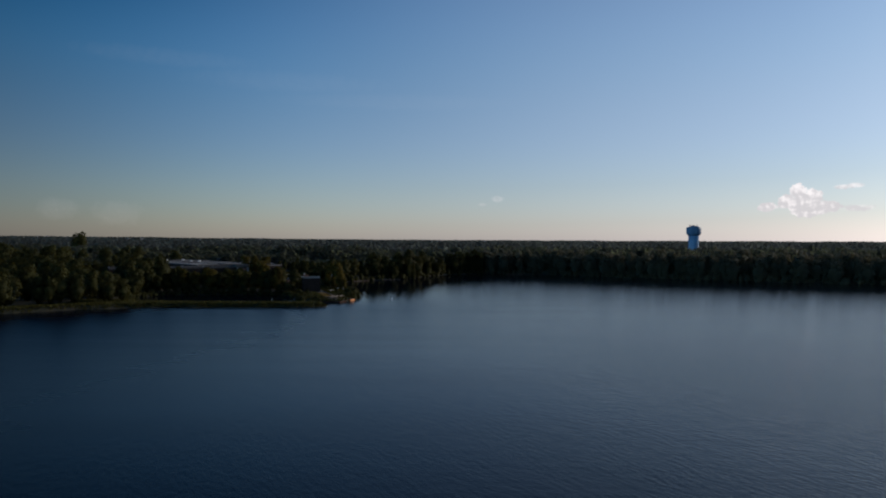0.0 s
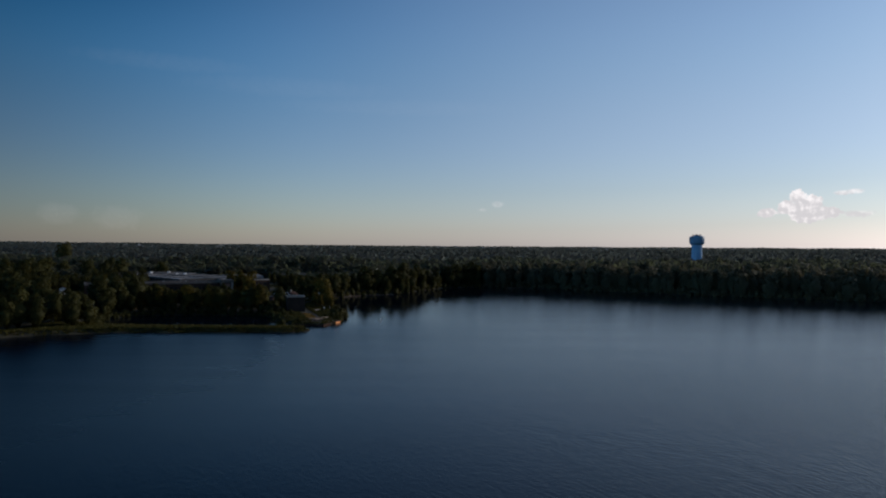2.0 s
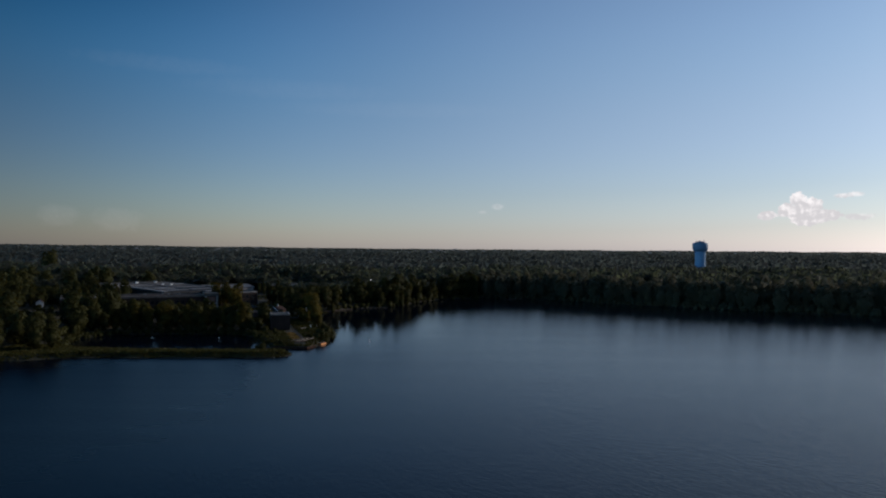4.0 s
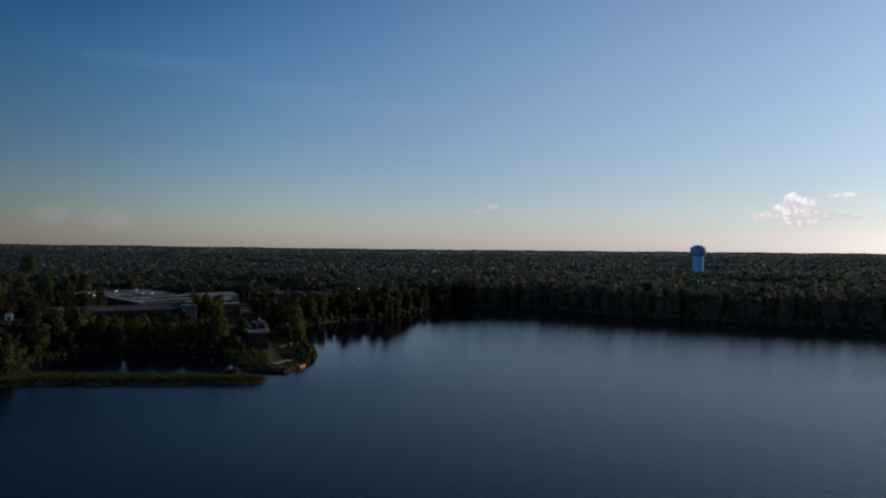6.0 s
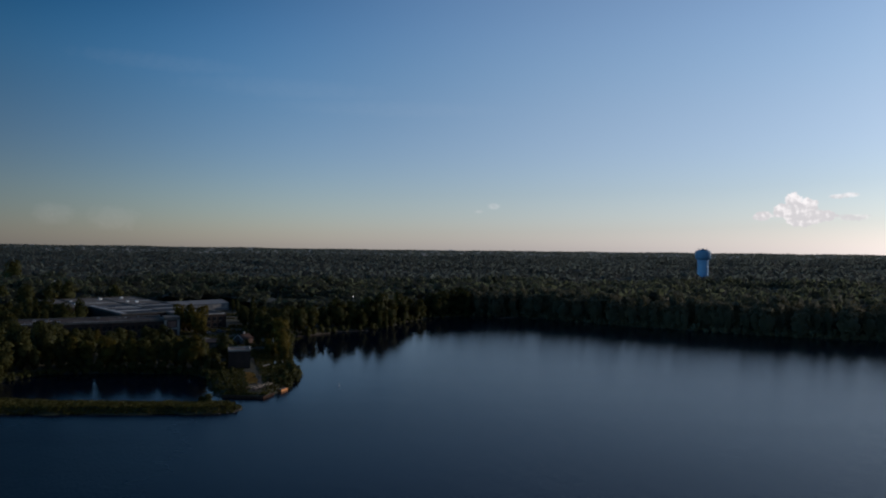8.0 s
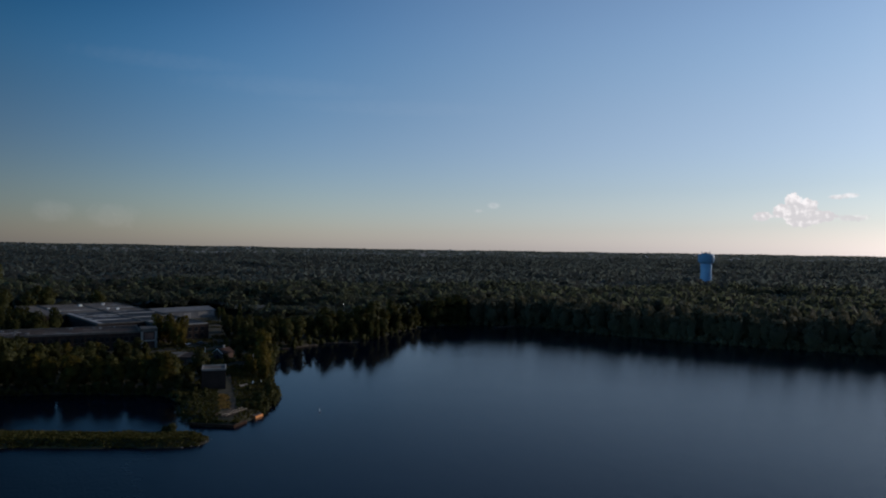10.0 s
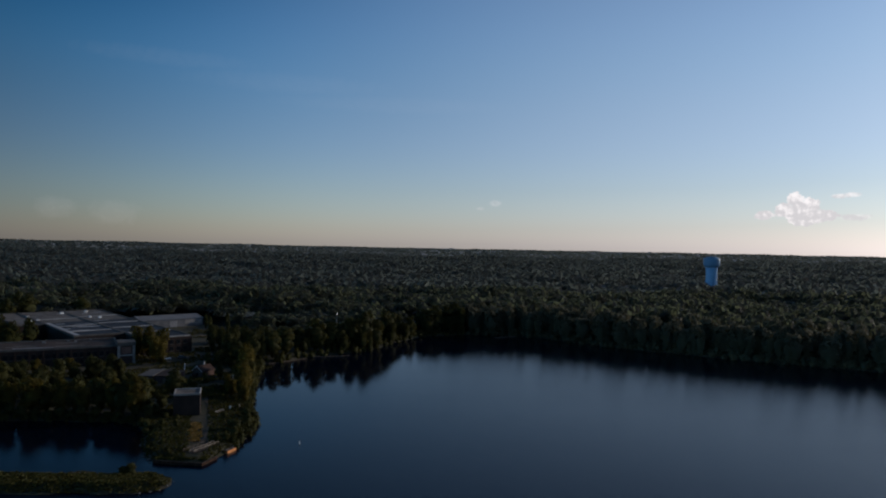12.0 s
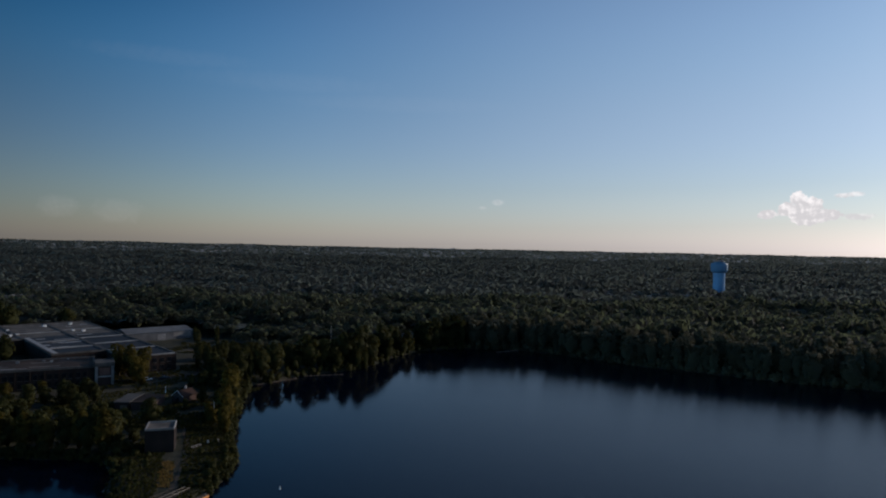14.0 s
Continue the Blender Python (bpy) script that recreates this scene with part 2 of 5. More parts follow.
SHINGLE = surface("reddish_shingles", (0.036, 0.022, 0.019), (0.075, 0.045, 0.038), 0.85, 0.6, 7.0, 0.5)
TOWER_BLUE = surface("sky_blue_tower_paint", (0.11, 0.26, 0.45), (0.15, 0.32, 0.52), 0.45, 0.08, 1.0, 0.05)
TOWER_DARK = surface("deep_blue_tower_paint", (0.10, 0.23, 0.39), (0.135, 0.29, 0.46), 0.45, 0.08, 1.0, 0.05)
STEEL = surface("grey_steel", (0.20, 0.20, 0.21), (0.36, 0.36, 0.37), 0.5, 0.8, 8.0, 0.2, 0.7)
PATH_DIRT = surface("pale_dirt_track", (0.075, 0.058, 0.042), (0.15, 0.118, 0.086), 0.95, 0.5, 6.0, 0.5)
STONE = surface("shore_stone", (0.10, 0.097, 0.09), (0.22, 0.21, 0.20), 0.85, 0.6, 7.0, 0.6)
GRASS = foliage("grass_blades", (0.034, 0.039, 0.011), (0.088, 0.080, 0.025), 0.3, 0.15)
RUBBER = surface("black_rubber", (0.02, 0.02, 0.02), (0.04, 0.04, 0.04), 0.8)
CAR_WHITE = surface("white_car_paint", (0.70, 0.70, 0.70), (0.80, 0.80, 0.80), 0.25)
CAR_DARK = surface("dark_car_paint", (0.03, 0.035, 0.05), (0.05, 0.055, 0.07), 0.25)


def glass(name, tint):
    m, n = material(name)
    p = n.add("ShaderNodeBsdfPrincipled")
    p.inputs["Base Color"].default_value = (*tint, 1)
    p.inputs["Roughness"].default_value, p.inputs["IOR"].default_value = 0.06, 1.5
    finish(n, p.outputs[0])
    return m


PANE = glass("dark_window_glass", (0.012, 0.015, 0.02))


def ground_material():
    m, n = material("rough_ground")
    where = n.add("ShaderNodeNewGeometry").outputs["Position"]
    big = n.remap(n.noise(where, 0.03, 5.0, 0.6), 0.35, 0.65)
    mid = n.remap(n.noise(where, 0.35, 5.0, 0.65), 0.35, 0.65)
    fine = n.noise(where, 4.0, 5.0, 0.7)
    grass = n.mix(mid, (0.018, 0.022, 0.007), (0.042, 0.040, 0.014))
    soil = n.mix(fine, (0.024, 0.019, 0.013), (0.058, 0.046, 0.032))
    colour = n.mix(n.math("MULTIPLY", big, 0.5), grass, soil)
    p = n.add("ShaderNodeBsdfPrincipled")
    n.put(p.inputs["Base Color"], colour)
    p.inputs["Roughness"].default_value = 0.95
    b = n.add("ShaderNodeBump")
    b.inputs["Strength"].default_value, b.inputs["Distance"].default_value = 0.7, 0.2
    n.put(b.inputs["Height"], n.math("ADD", mid, fine))
    n.put(p.inputs["Normal"], b.outputs[0])
    finish(n, p.outputs[0])
    return m


def water_material():
    """Lake water: small wind ripples, longer swell, and calmer streaks between them."""
    m, n = material("lake_water")
    where = n.add("ShaderNodeNewGeometry").outputs["Position"]
    # the wind comes from the sunny side, and the crests lie across it
    turn = n.add("ShaderNodeMapping")
    turn.inputs["Rotation"].default_value = (0, 0, radians(-27))
    n.put(turn.inputs["Vector"], where)
    drawn = n.add("ShaderNodeMapping")
    drawn.inputs["Scale"].default_value = (1.0, 0.33, 1.0)
    n.put(drawn.inputs["Vector"], turn.outputs[0])
    ripples = n.noise(drawn.outputs[0], 1.5, 4.0, 0.6)
    swell = n.noise(drawn.outputs[0], 0.3, 2.0, 0.5)
    # the point leaves a glassy lee behind it
    spot = n.add("ShaderNodeSeparateXYZ")
    n.put(spot.inputs[0], where)
    lee = n.math("MULTIPLY", n.remap(n.math("SUBTRACT", spot.outputs[0], n.math("MULTIPLY", spot.outputs[1], 0.28)), -160.0, -75.0, 1.0, 0.0), n.remap(spot.outputs[1], 268.0, 330.0, 0.0, 1.0))
    # gusts off the near shore ruffle the water before the jetty; it lies flatter under the far bank
    ruffle = n.math("MULTIPLY", n.remap(spot.outputs[0], -110.0, 70.0, 1.0, 0.0), n.remap(spot.outputs[1], 220.0, 400.0, 1.0, 0.0))
    # more wind reaches the open water on the sunny side
    breeze = n.math("ADD", n.remap(spot.outputs[1], 100.0, 330.0, 0.45, 0.65), n.math("MULTIPLY", n.remap(spot.outputs[0], -15.0, 60.0, 0.0, 0.6), n.remap(spot.outputs[1], 120.0, 280.0, 1.0, 0.0)))
    breeze = n.math("MULTIPLY", breeze, n.math("ADD", 1.0, n.math("MULTIPLY", ruffle, 0.2)))
    # the woods shelter the water under the far bank
    bank = n.math("MINIMUM", n.math("SUBTRACT", 586.0, n.math("MULTIPLY", spot.outputs[0], 0.5)), n.math("ADD", 514.0, n.math("MULTIPLY", spot.outputs[0], 1.3)))
    calm = n.math("MAXIMUM", lee, n.math("POWER", n.remap(n.math("SUBTRACT", bank, spot.outputs[1]), 10.0, 190.0, 0.92, 0.0), 2.0))
    breeze = n.math("MULTIPLY", breeze, n.math("SUBTRACT", 1.0, n.math("MULTIPLY", calm, 0.8)))
    waves = n.math("ADD", ripples, n.math("MULTIPLY", swell, 0.6))
    b = n.add("ShaderNodeBump")
    b.inputs["Strength"].default_value, b.inputs["Distance"].default_value = 1.0, 0.10
    n.put(b.inputs["Height"], n.math("MULTIPLY", n.math("SUBTRACT", waves, 0.8), breeze))
    p = n.add("ShaderNodeBsdfPrincipled")
    p.inputs["Base Color"].default_value = (0.001, 0.003, 0.010, 1)
    p.inputs["IOR"].default_value = 1.205
    # long slicks and gusts lie across the lake
    band = n.add("ShaderNodeMapping")
    band.inputs["Scale"].default_value = (0.07, 1.0, 1.0)
    band.inputs["Rotation"].default_value = (0, 0, radians(4))
    n.put(band.inputs["Vector"], where)
    gusts = n.math("MULTIPLY", n.math("SUBTRACT", n.noise(band.outputs[0], 0.07, 4.0, 0.6), 0.5), n.math("MULTIPLY", n.math("SUBTRACT", 1.0, calm), 0.08))
    chop = n.math("MULTIPLY", n.math("ADD", n.remap(spot.outputs[1], 90.0, 300.0, 0.10, 0.14), n.math("MULTIPLY", ruffle, 0.20)), n.math("SUBTRACT", 1.0, n.math("MULTIPLY", calm, 0.8)))
    n.put(p.inputs["Roughness"], n.math("MAXIMUM", n.math("ADD", gusts, chop), 0.03))
    n.put(p.inputs["Normal"], b.outputs[0])
    finish(n, p.outputs[0])
    return m


GROUND, WATER = ground_material(), water_material()


# ---- mesh helpers ----
def mesh_of(name, bm, mat):
    me = bpy.data.meshes.new(name)
    bm.normal_update()
    bm.to_mesh(me)
    bm.free()
    me.materials.append(mat)
    return me


def part(name, bm, mat, parent, label=""):
    ob = new(name, mesh_of(name, bm, mat))
    ob.parent = parent
    if label:
        tagged(ob, label)
    return ob


def thing(name, at, label, category, group="", turn=0.0):
    ob = new(name)
    ob.matrix_basis = pose(*at, 0, 0, turn)
    ob.empty_display_size = 0.2
    return tagged(ob, label, category, group)


def box(bm, x0, y0, z0, x1, y1, z1, bevel=0.0):
    r = bmesh.ops.create_cube(bm, size=1.0, matrix=Matrix.Translation(((x0 + x1) / 2, (y0 + y1) / 2, (z0 + z1) / 2)) @ Matrix.Diagonal((x1 - x0, y1 - y0, z1 - z0, 1)))
    if bevel:
        edges = list({e for v in r["verts"] for e in v.link_edges})
        bmesh.ops.bevel(bm, geom=edges, offset=bevel, segments=1, affect="EDGES")
    return bm


def boxed(*size, bevel=0.0):
    return box(bmesh.new(), *size, bevel=bevel)


def tube(bm, points, radii, sides=7, cap=True):
    """A tapered tube along points."""
    rings = []
    for i, p in enumerate(points):
        a, b = Vector(points[max(i - 1, 0)]), Vector(points[min(i + 1, len(points) - 1)])
        q = (b - a).to_track_quat("Z", "Y")
        rings.append([bm.verts.new(Vector(p) + q @ Vector((radii[i] * math.cos(k * 2 * math.pi / sides), radii[i] * math.sin(k * 2 * math.pi / sides), 0))) for k in range(sides)])
    for r0, r1 in zip(rings, rings[1:]):
        for k in range(sides):
            bm.faces.new((r0[k], r0[(k + 1) % sides], r1[(k + 1) % sides], r1[k]))
    if cap:
        bm.faces.new(rings[-1])
        bm.faces.new(rings[0][::-1])
    return bm


def lathe(bm, profile, sides=48):
    """A turned body from (radius, height) pairs."""
    rings = [[bm.verts.new((r * math.cos(k * 2 * math.pi / sides), r * math.sin(k * 2 * math.pi / sides), z)) for k in range(sides)] for r, z in profile]
    for r0, r1 in zip(rings, rings[1:]):
        for k in range(sides):
            f = bm.faces.new((r0[k], r0[(k + 1) % sides], r1[(k + 1) % sides], r1[k]))
            f.smooth = True
    bm.faces.new(rings[-1])
    bm.faces.new(rings[0][::-1])
    return bm


def quads_mesh(name, corners, mat):
    """A mesh of loose four-cornered faces from an array (n, 4, 3); four more rows hold the way each corner faces."""
    n = len(corners)
    facing = corners[:, 4:] if corners.shape[1] == 8 else None
    corners = corners[:, :4]
    me = bpy.data.meshes.new(name)
    me.vertices.add(n * 4)
    me.vertices.foreach_set("co", np.ascontiguousarray(corners, dtype=np.float32).ravel())
    me.loops.add(n * 4)
    me.loops.foreach_set("vertex_index", np.arange(n * 4, dtype=np.int32))
    me.polygons.add(n)
    me.polygons.foreach_set("loop_start", np.arange(n, dtype=np.int32) * 4)
    me.polygons.foreach_set("loop_total", np.full(n, 4, dtype=np.int32))
    me.update(calc_edges=True)
    if facing is not None:
        me.polygons.foreach_set("use_smooth", np.ones(n, dtype=bool))
        own = me.attributes.new("custom_normal", "FLOAT_VECTOR", "POINT")
        own.data.foreach_set("vector", np.ascontiguousarray(facing, dtype=np.float32).ravel())
    me.materials.append(mat)
    return me


def grid_mesh(name, xs, ys, zs, mat, keep=None):
    """A sheet over the lines xs and ys with heights zs[j, i]; keep[j, i] picks its cells."""
    nx, ny = len(xs), len(ys)
    co = np.stack([np.broadcast_to(xs, (ny, nx)), np.broadcast_to(ys[:, None], (ny, nx)), zs], -1).reshape(-1, 3)
    j, i = np.mgrid[0:ny - 1, 0:nx - 1]
    a = (j * nx + i)
    faces = np.stack([a, a + 1, a + nx + 1, a + nx], -1)
    faces = faces[keep] if keep is not None else faces.reshape(-1, 4)
    return sheet_mesh(name, co, faces, mat)


def sheet_mesh(name, co, faces, mat):
    n = len(faces)
    me = bpy.data.meshes.new(name)
    me.vertices.add(len(co))
    me.vertices.foreach_set("co", np.ascontiguousarray(co, dtype=np.float32).ravel())
    me.loops.add(n * 4)
    me.loops.foreach_set("vertex_index", np.ascontiguousarray(faces, dtype=np.int32).ravel())
    me.polygons.add(n)
    me.polygons.foreach_set("loop_start", np.arange(n, dtype=np.int32) * 4)
    me.polygons.foreach_set("loop_total", np.full(n, 4, dtype=np.int32))
    me.polygons.foreach_set("use_smooth", np.ones(n, dtype=bool))
    me.update(calc_edges=True)
    me.materials.append(mat)
    return me


# ---- the plan: lake, banks, ground ----
JETTY = [(-119, 273.5), (-85, 275), (-53, 276.5), (-49.0, 277.8), (-48.0, 281.5), (-48.4, 286.5), (-53, 288.8), (-95, 287.5), (-126, 290)]
INLET = [(-138, 298), (-143, 318), (-136, 333), (-115, 338), (-86, 338), (-78, 334), (-72, 326)]
POINT = [(-68, 315), (-62, 303), (-58.5, 298.5), (-45, 296.5), (-43, 303), (-41, 312), (-40.5, 322), (-41.5, 335), (-45, 347), (-49, 357), (-53, 373), (-58, 393), (-65, 425)]
COVE = [(-68, 446), (-59, 452), (-54, 465), (-38, 479), (-22, 490), (-12, 520), (6, 554), (30, 566), (60, 565), (84, 553), (104, 535), (128, 513), (183, 480), (224, 458), (267, 443), (332, 430)]
ROUND = [(460, 400), (640, 320), (760, 120), (640, -300), (200, -620), (-300, -520), (-560, -200), (-430, 60), (-300, 150), (-215, 207), (-165, 245), (-144, 262)]
LAKE = np.array(JETTY + INLET + POINT + COVE + ROUND, dtype=float)


def from_shore(x, y):
    """Metres from the lake's edge, positive on land."""
    x, y = np.asarray(x, float), np.asarray(y, float)
    best, inside = np.full(x.shape, 1e18), np.zeros(x.shape, bool)
    for (ax, ay), (bx, by) in zip(LAKE, np.roll(LAKE, -1, 0)):
        dx, dy = bx - ax, by - ay
        t = np.clip(((x - ax) * dx + (y - ay) * dy) / (dx * dx + dy * dy), 0, 1)
        best = np.minimum(best, (x - ax - t * dx) ** 2 + (y - ay - t * dy) ** 2)
        cross = (ay > y) != (by > y)
        with np.errstate(divide="ignore", invalid="ignore"):
            inside ^= cross & (x < ax + (y - ay) * dx / (dy if dy else 1e-9))
    return np.where(inside, -1, 1) * np.sqrt(best)


def smooth(a):
    a = np.clip(a, 0, 1)
    return a * a * (3 - 2 * a)


def wavy(x, y, size, seed=0):
    """A cheap smooth unevenness between -1 and 1."""
    u, v = np.asarray(x) / size, np.asarray(y) / size
    return (np.sin(u * 1.7 + v * 2.3 + seed) + np.sin(u * -2.9 + v * 1.3 + seed * 2.1) + np.sin(u * 4.1 + v * 3.7 + seed * 0.7) * 0.6) / 2.6


def height(x, y):
    s = from_shore(x, y) + wavy(x, y, 6.0) * 0.9
    low = np.where(s < 0, -2.5 * smooth(-s / 7), 1.5 * smooth(s / 3.2))
    r = np.hypot(x, y)
    rise = (17.0 + 14.0 * smooth(-x / 3000)) * np.clip((r - 900) / 4000, 0, 1.0)
    return low + smooth(s / 30) * (wavy(x, y, 60.0) * 0.4 + 0.3) + rise


def steps(*runs):
    """Grid lines: runs of (start, stop, step)."""
    return np.unique(np.concatenate([np.arange(a, b, s) for a, b, s in runs]))


gx = steps((-4980, -1000, 300), (-1000, -260, 40), (-260, -175, 8), (-175, -20, 1.6), (-20, 340, 5), (340, 1000, 40), (1000, 4990, 300))
gy = steps((-4980, -1000, 300), (-1000, 200, 40), (200, 265, 6), (265, 365, 1.6), (365, 600, 4), (600, 1000, 40), (1000, 4990, 300))
GX, GY = np.meshgrid(gx, gy)
GZ = height(GX, GY)
ground = new("ground", grid_mesh("ground", gx, gy, GZ, GROUND))
tagged(ground, "rough grassy and bare earth ground round the lake", "ground", kind="structure")

wx, wy = steps((-760, 900, 20)), steps((-760, 640, 20))
WX, WY = np.meshgrid(wx, wy)
near_water = from_shore(WX, WY) < 45
cells = near_water[:-1, :-1] | near_water[1:, 1:] | near_water[1:, :-1] | near_water[:-1, 1:]
water = new("water", grid_mesh("water", wx, wy, np.zeros_like(WX), WATER, cells))
tagged(water, "dark blue lake water with small wind ripples", "lake", kind="structure")


def ground_at(x, y):
    return float(height(np.array([x]), np.array([y]))[0])


# ---- the buildings of the old mill ----
MILL_U, MILL_V = Vector((0.669, -0.743, 0)), Vector((0.743, 0.669, 0))   # along the halls, and across them
MILL_TURN = math.degrees(math.atan2(MILL_V.y, MILL_V.x))
FLOOR = 1.8


def windows_on(parent, x0, x1, y, zs, width, tall, gap, sign=-1):
    """Rows of deep-set windows along a wall that faces y * sign."""
    count = max(1, int((x1 - x0) / gap))
    first = x0 + ((x1 - x0) - (count - 1) * gap) / 2
    for z in zs:
        for k in range(count):
            x = first + k * gap
            w = part("window", boxed(x - width / 2, y - 0.10, z, x + width / 2, y + 0.06, z + tall, bevel=0.03), SASH, parent)
            part("pane", boxed(x - width / 2 + 0.12, y - 0.13, z + 0.12, x + width / 2 - 0.12, y - 0.104, z + tall - 0.12), PANE, w)
            part("sill", boxed(x - width / 2 - 0.1, y - 0.28, z - 0.18, x + width / 2 + 0.1, y - 0.104, z - 0.02), COPING, w)


# local axes of the mill: x across (MILL_V), y away along the halls (-MILL_U), origin at the far hall's near right-hand corner
def mill_thing(name, at, label, category, group=""):
    return thing(name, (at[0], at[1], FLOOR), label, category, group, MILL_TURN)


def hall_roof(parent, x0, y0, x1, y1, z, mat, label):
    part("roof", boxed(x0 + 0.3, y0 + 0.3, z - 0.35, x1 - 0.3, y1 - 0.3, z - 0.05), mat, parent, label)
    for a in ((x0, y0, x1, y0 + 0.9), (x0, y1 - 0.9, x1, y1), (x0, y0 + 0.9, x0 + 0.9, y1 - 0.9), (x1 - 0.9, y0 + 0.9, x1, y1 - 0.9)):
        part("parapet", boxed(a[0], a[1], z - 0.45, a[2], a[3], z + 0.4, bevel=0.05), COPING, parent)


def big_hall():
    h = mill_thing("factory_hall", (-110.5, 469.5), "long flat-roofed brick factory hall with pale roof strips", "factory hall")
    part("wall", boxed(-24, 0.05, -1.5, -0.05, 160, 7.75), BRICK_SHADED, h)
    part("wall", boxed(-48, 28, -1.5, -24.05, 160, 7.75), BRICK_SHADED, h)
    part("wall", boxed(-62, 89, -1.5, -48.3, 160, 7.75), BRICK_SHADED, h)
    hall_roof(h, -62.2, 88.8, -48.25, 160.2, 8.2, ROOF_GRAVEL, "brownish gravel roof")
    hall_roof(h, -24, 0, 0, 160, 8.2, ROOF_GREY, "grey roof membrane")
    for x0, x1 in ((-23.1, -0.9), (-47.3, -25.0)):
        part("roof", boxed(x0, 96, 8.155, x1, 159, 8.23), ROOF_GRAVEL, h, "brownish gravel roof")
    hall_roof(h, -48.2, 27.8, -24.1, 160, 8.2, ROOF_GREY, "grey roof membrane")
    part("roof_strip", boxed(-0.95, -0.06, 8.17, -23.0, 0.85, 8.66, bevel=0.04), STRIP_METAL, h, "pale metal roof strip")
    for y in (26, 52, 78, 118):
        part("roof_strip", boxed(-23, y, 8.16, -1, y + 1.5, 8.55, bevel=0.05), STRIP_METAL, h, "pale metal roof strip")
        if y > 30:
            part("roof_strip", boxed(-47, y - 6, 8.16, -25.2, y - 4.4, 8.55, bevel=0.05), STRIP_METAL, h, "pale metal roof strip")
    part("roof_strip", boxed(-47.2, 29, 8.17, -45.0, 92, 8.62, bevel=0.05), STRIP_METAL, h, "pale metal roof strip")
    patch = random.Random(12)
    for k in range(26):
        x, y, a, b = patch.uniform(-45, -5), patch.uniform(6, 150), patch.uniform(3.0, 12.0), patch.uniform(0.5, 2.0)
        if x < -22 and y < 34:
            continue
        part("roof_patch", boxed(x - a / 2, y - b, 8.234, x + a / 2, y + b, 8.262, bevel=0.008), STRIP_METAL if k % 3 else ROOF_GRAVEL, h, "pale worn roof patch")
    windows_on(h, -23, -1, 0.0, (1.2, 4.6), 2.0, 2.2, 3.4)
    windows_on(h, -47, -25, 27.95, (1.2, 4.6), 2.0, 2.2, 3.4)
    rng = random.Random(4)
    for k in range(9):
        x, y = rng.uniform(-60, -8), rng.uniform(102, 156)
        s = rng.uniform(0.6, 1.0)
        vent = part("roof_vent", boxed(x - s, y - s, 8.16, x + s, y + s, 8.3 + s * 1.2, bevel=0.1), WHITE_PAINT, h, "white roof vent")
        part("cowl", boxed(x - s * 1.2, y - s * 1.2, 8.32 + s * 1.2, x + s * 1.2, y + s * 1.2, 8.5 + s * 1.2, bevel=0.05), STEEL, vent)
    return h


def front_wing():
    w = thing("mill_wing", (-123.5, 434.0, FLOOR), "two-storey brick mill wing with a flat tar roof and brick piers", "mill building", turn=28)
    part("wall", boxed(-80, 0.05, -1.5, -7.5, 27, 7.8), BRICK_SHADED, w)
    hall_roof(w, -80, 0, -7.45, 27.1, 8.3, ROOF_TAR, "stained tar roof with pale patches")
    for k in range(14):
        x = -79.8 + k * 5.3
        part("pier", boxed(x, -0.35, -1.5, x + 0.7, 0.03, 7.83, bevel=0.04), BRICK_SHADED, w, "brick pier")
    windows_on(w, -79, -10, 0.04, (0.8, 4.0), 1.9, 2.3, 2.65)
    tower = part("stair_tower", boxed(-7.4, -0.6, -1.5, -0.5, 9, 8.2), BRICK_DARK, w, "brick stair tower with pale frame")
    for x in (-7.7, -1.4):
        part("corner_pier", boxed(x, -1.0, -1.5, x + 1.1, -0.62, 8.23, bevel=0.05), CONCRETE, tower)
    part("band", boxed(-6.55, -0.9, 3.6, -1.45, -0.61, 4.2, bevel=0.04), CONCRETE, tower)
    part("cornice", boxed(-7.8, -1.1, 8.25, -0.1, 9.3, 9.9, bevel=0.1), COPING, tower, "deep dull concrete cornice")
    part("stair_window", boxed(-6.0, -0.75, 4.6, -2.0, -0.63, 7.6, bevel=0.03), BRICK, tower)
    for k in range(8):
        r = random.Random(k)
        x, y = r.uniform(-75, -16), r.uniform(6, 24)
        part("roof_hatch", boxed(x, y, 8.24, x + r.uniform(0.8, 1.8), y + 1.1, 8.7 + r.random() * 0.5, bevel=0.06), ROOF_METAL, w, "pale metal roof hatch")
    patch = random.Random(21)
    for k in range(16):
        x, y, a, b = patch.uniform(-72, -14), patch.uniform(4, 23), patch.uniform(3.0, 12.0), patch.uniform(0.3, 1.2)
        part("roof_patch", boxed(x - a / 2, y - b, 8.252, x + a / 2, y + b, 8.28, bevel=0.008), ROOF_GRAVEL if k % 3 else STRIP_METAL, w, "pale worn roof patch")
    return w


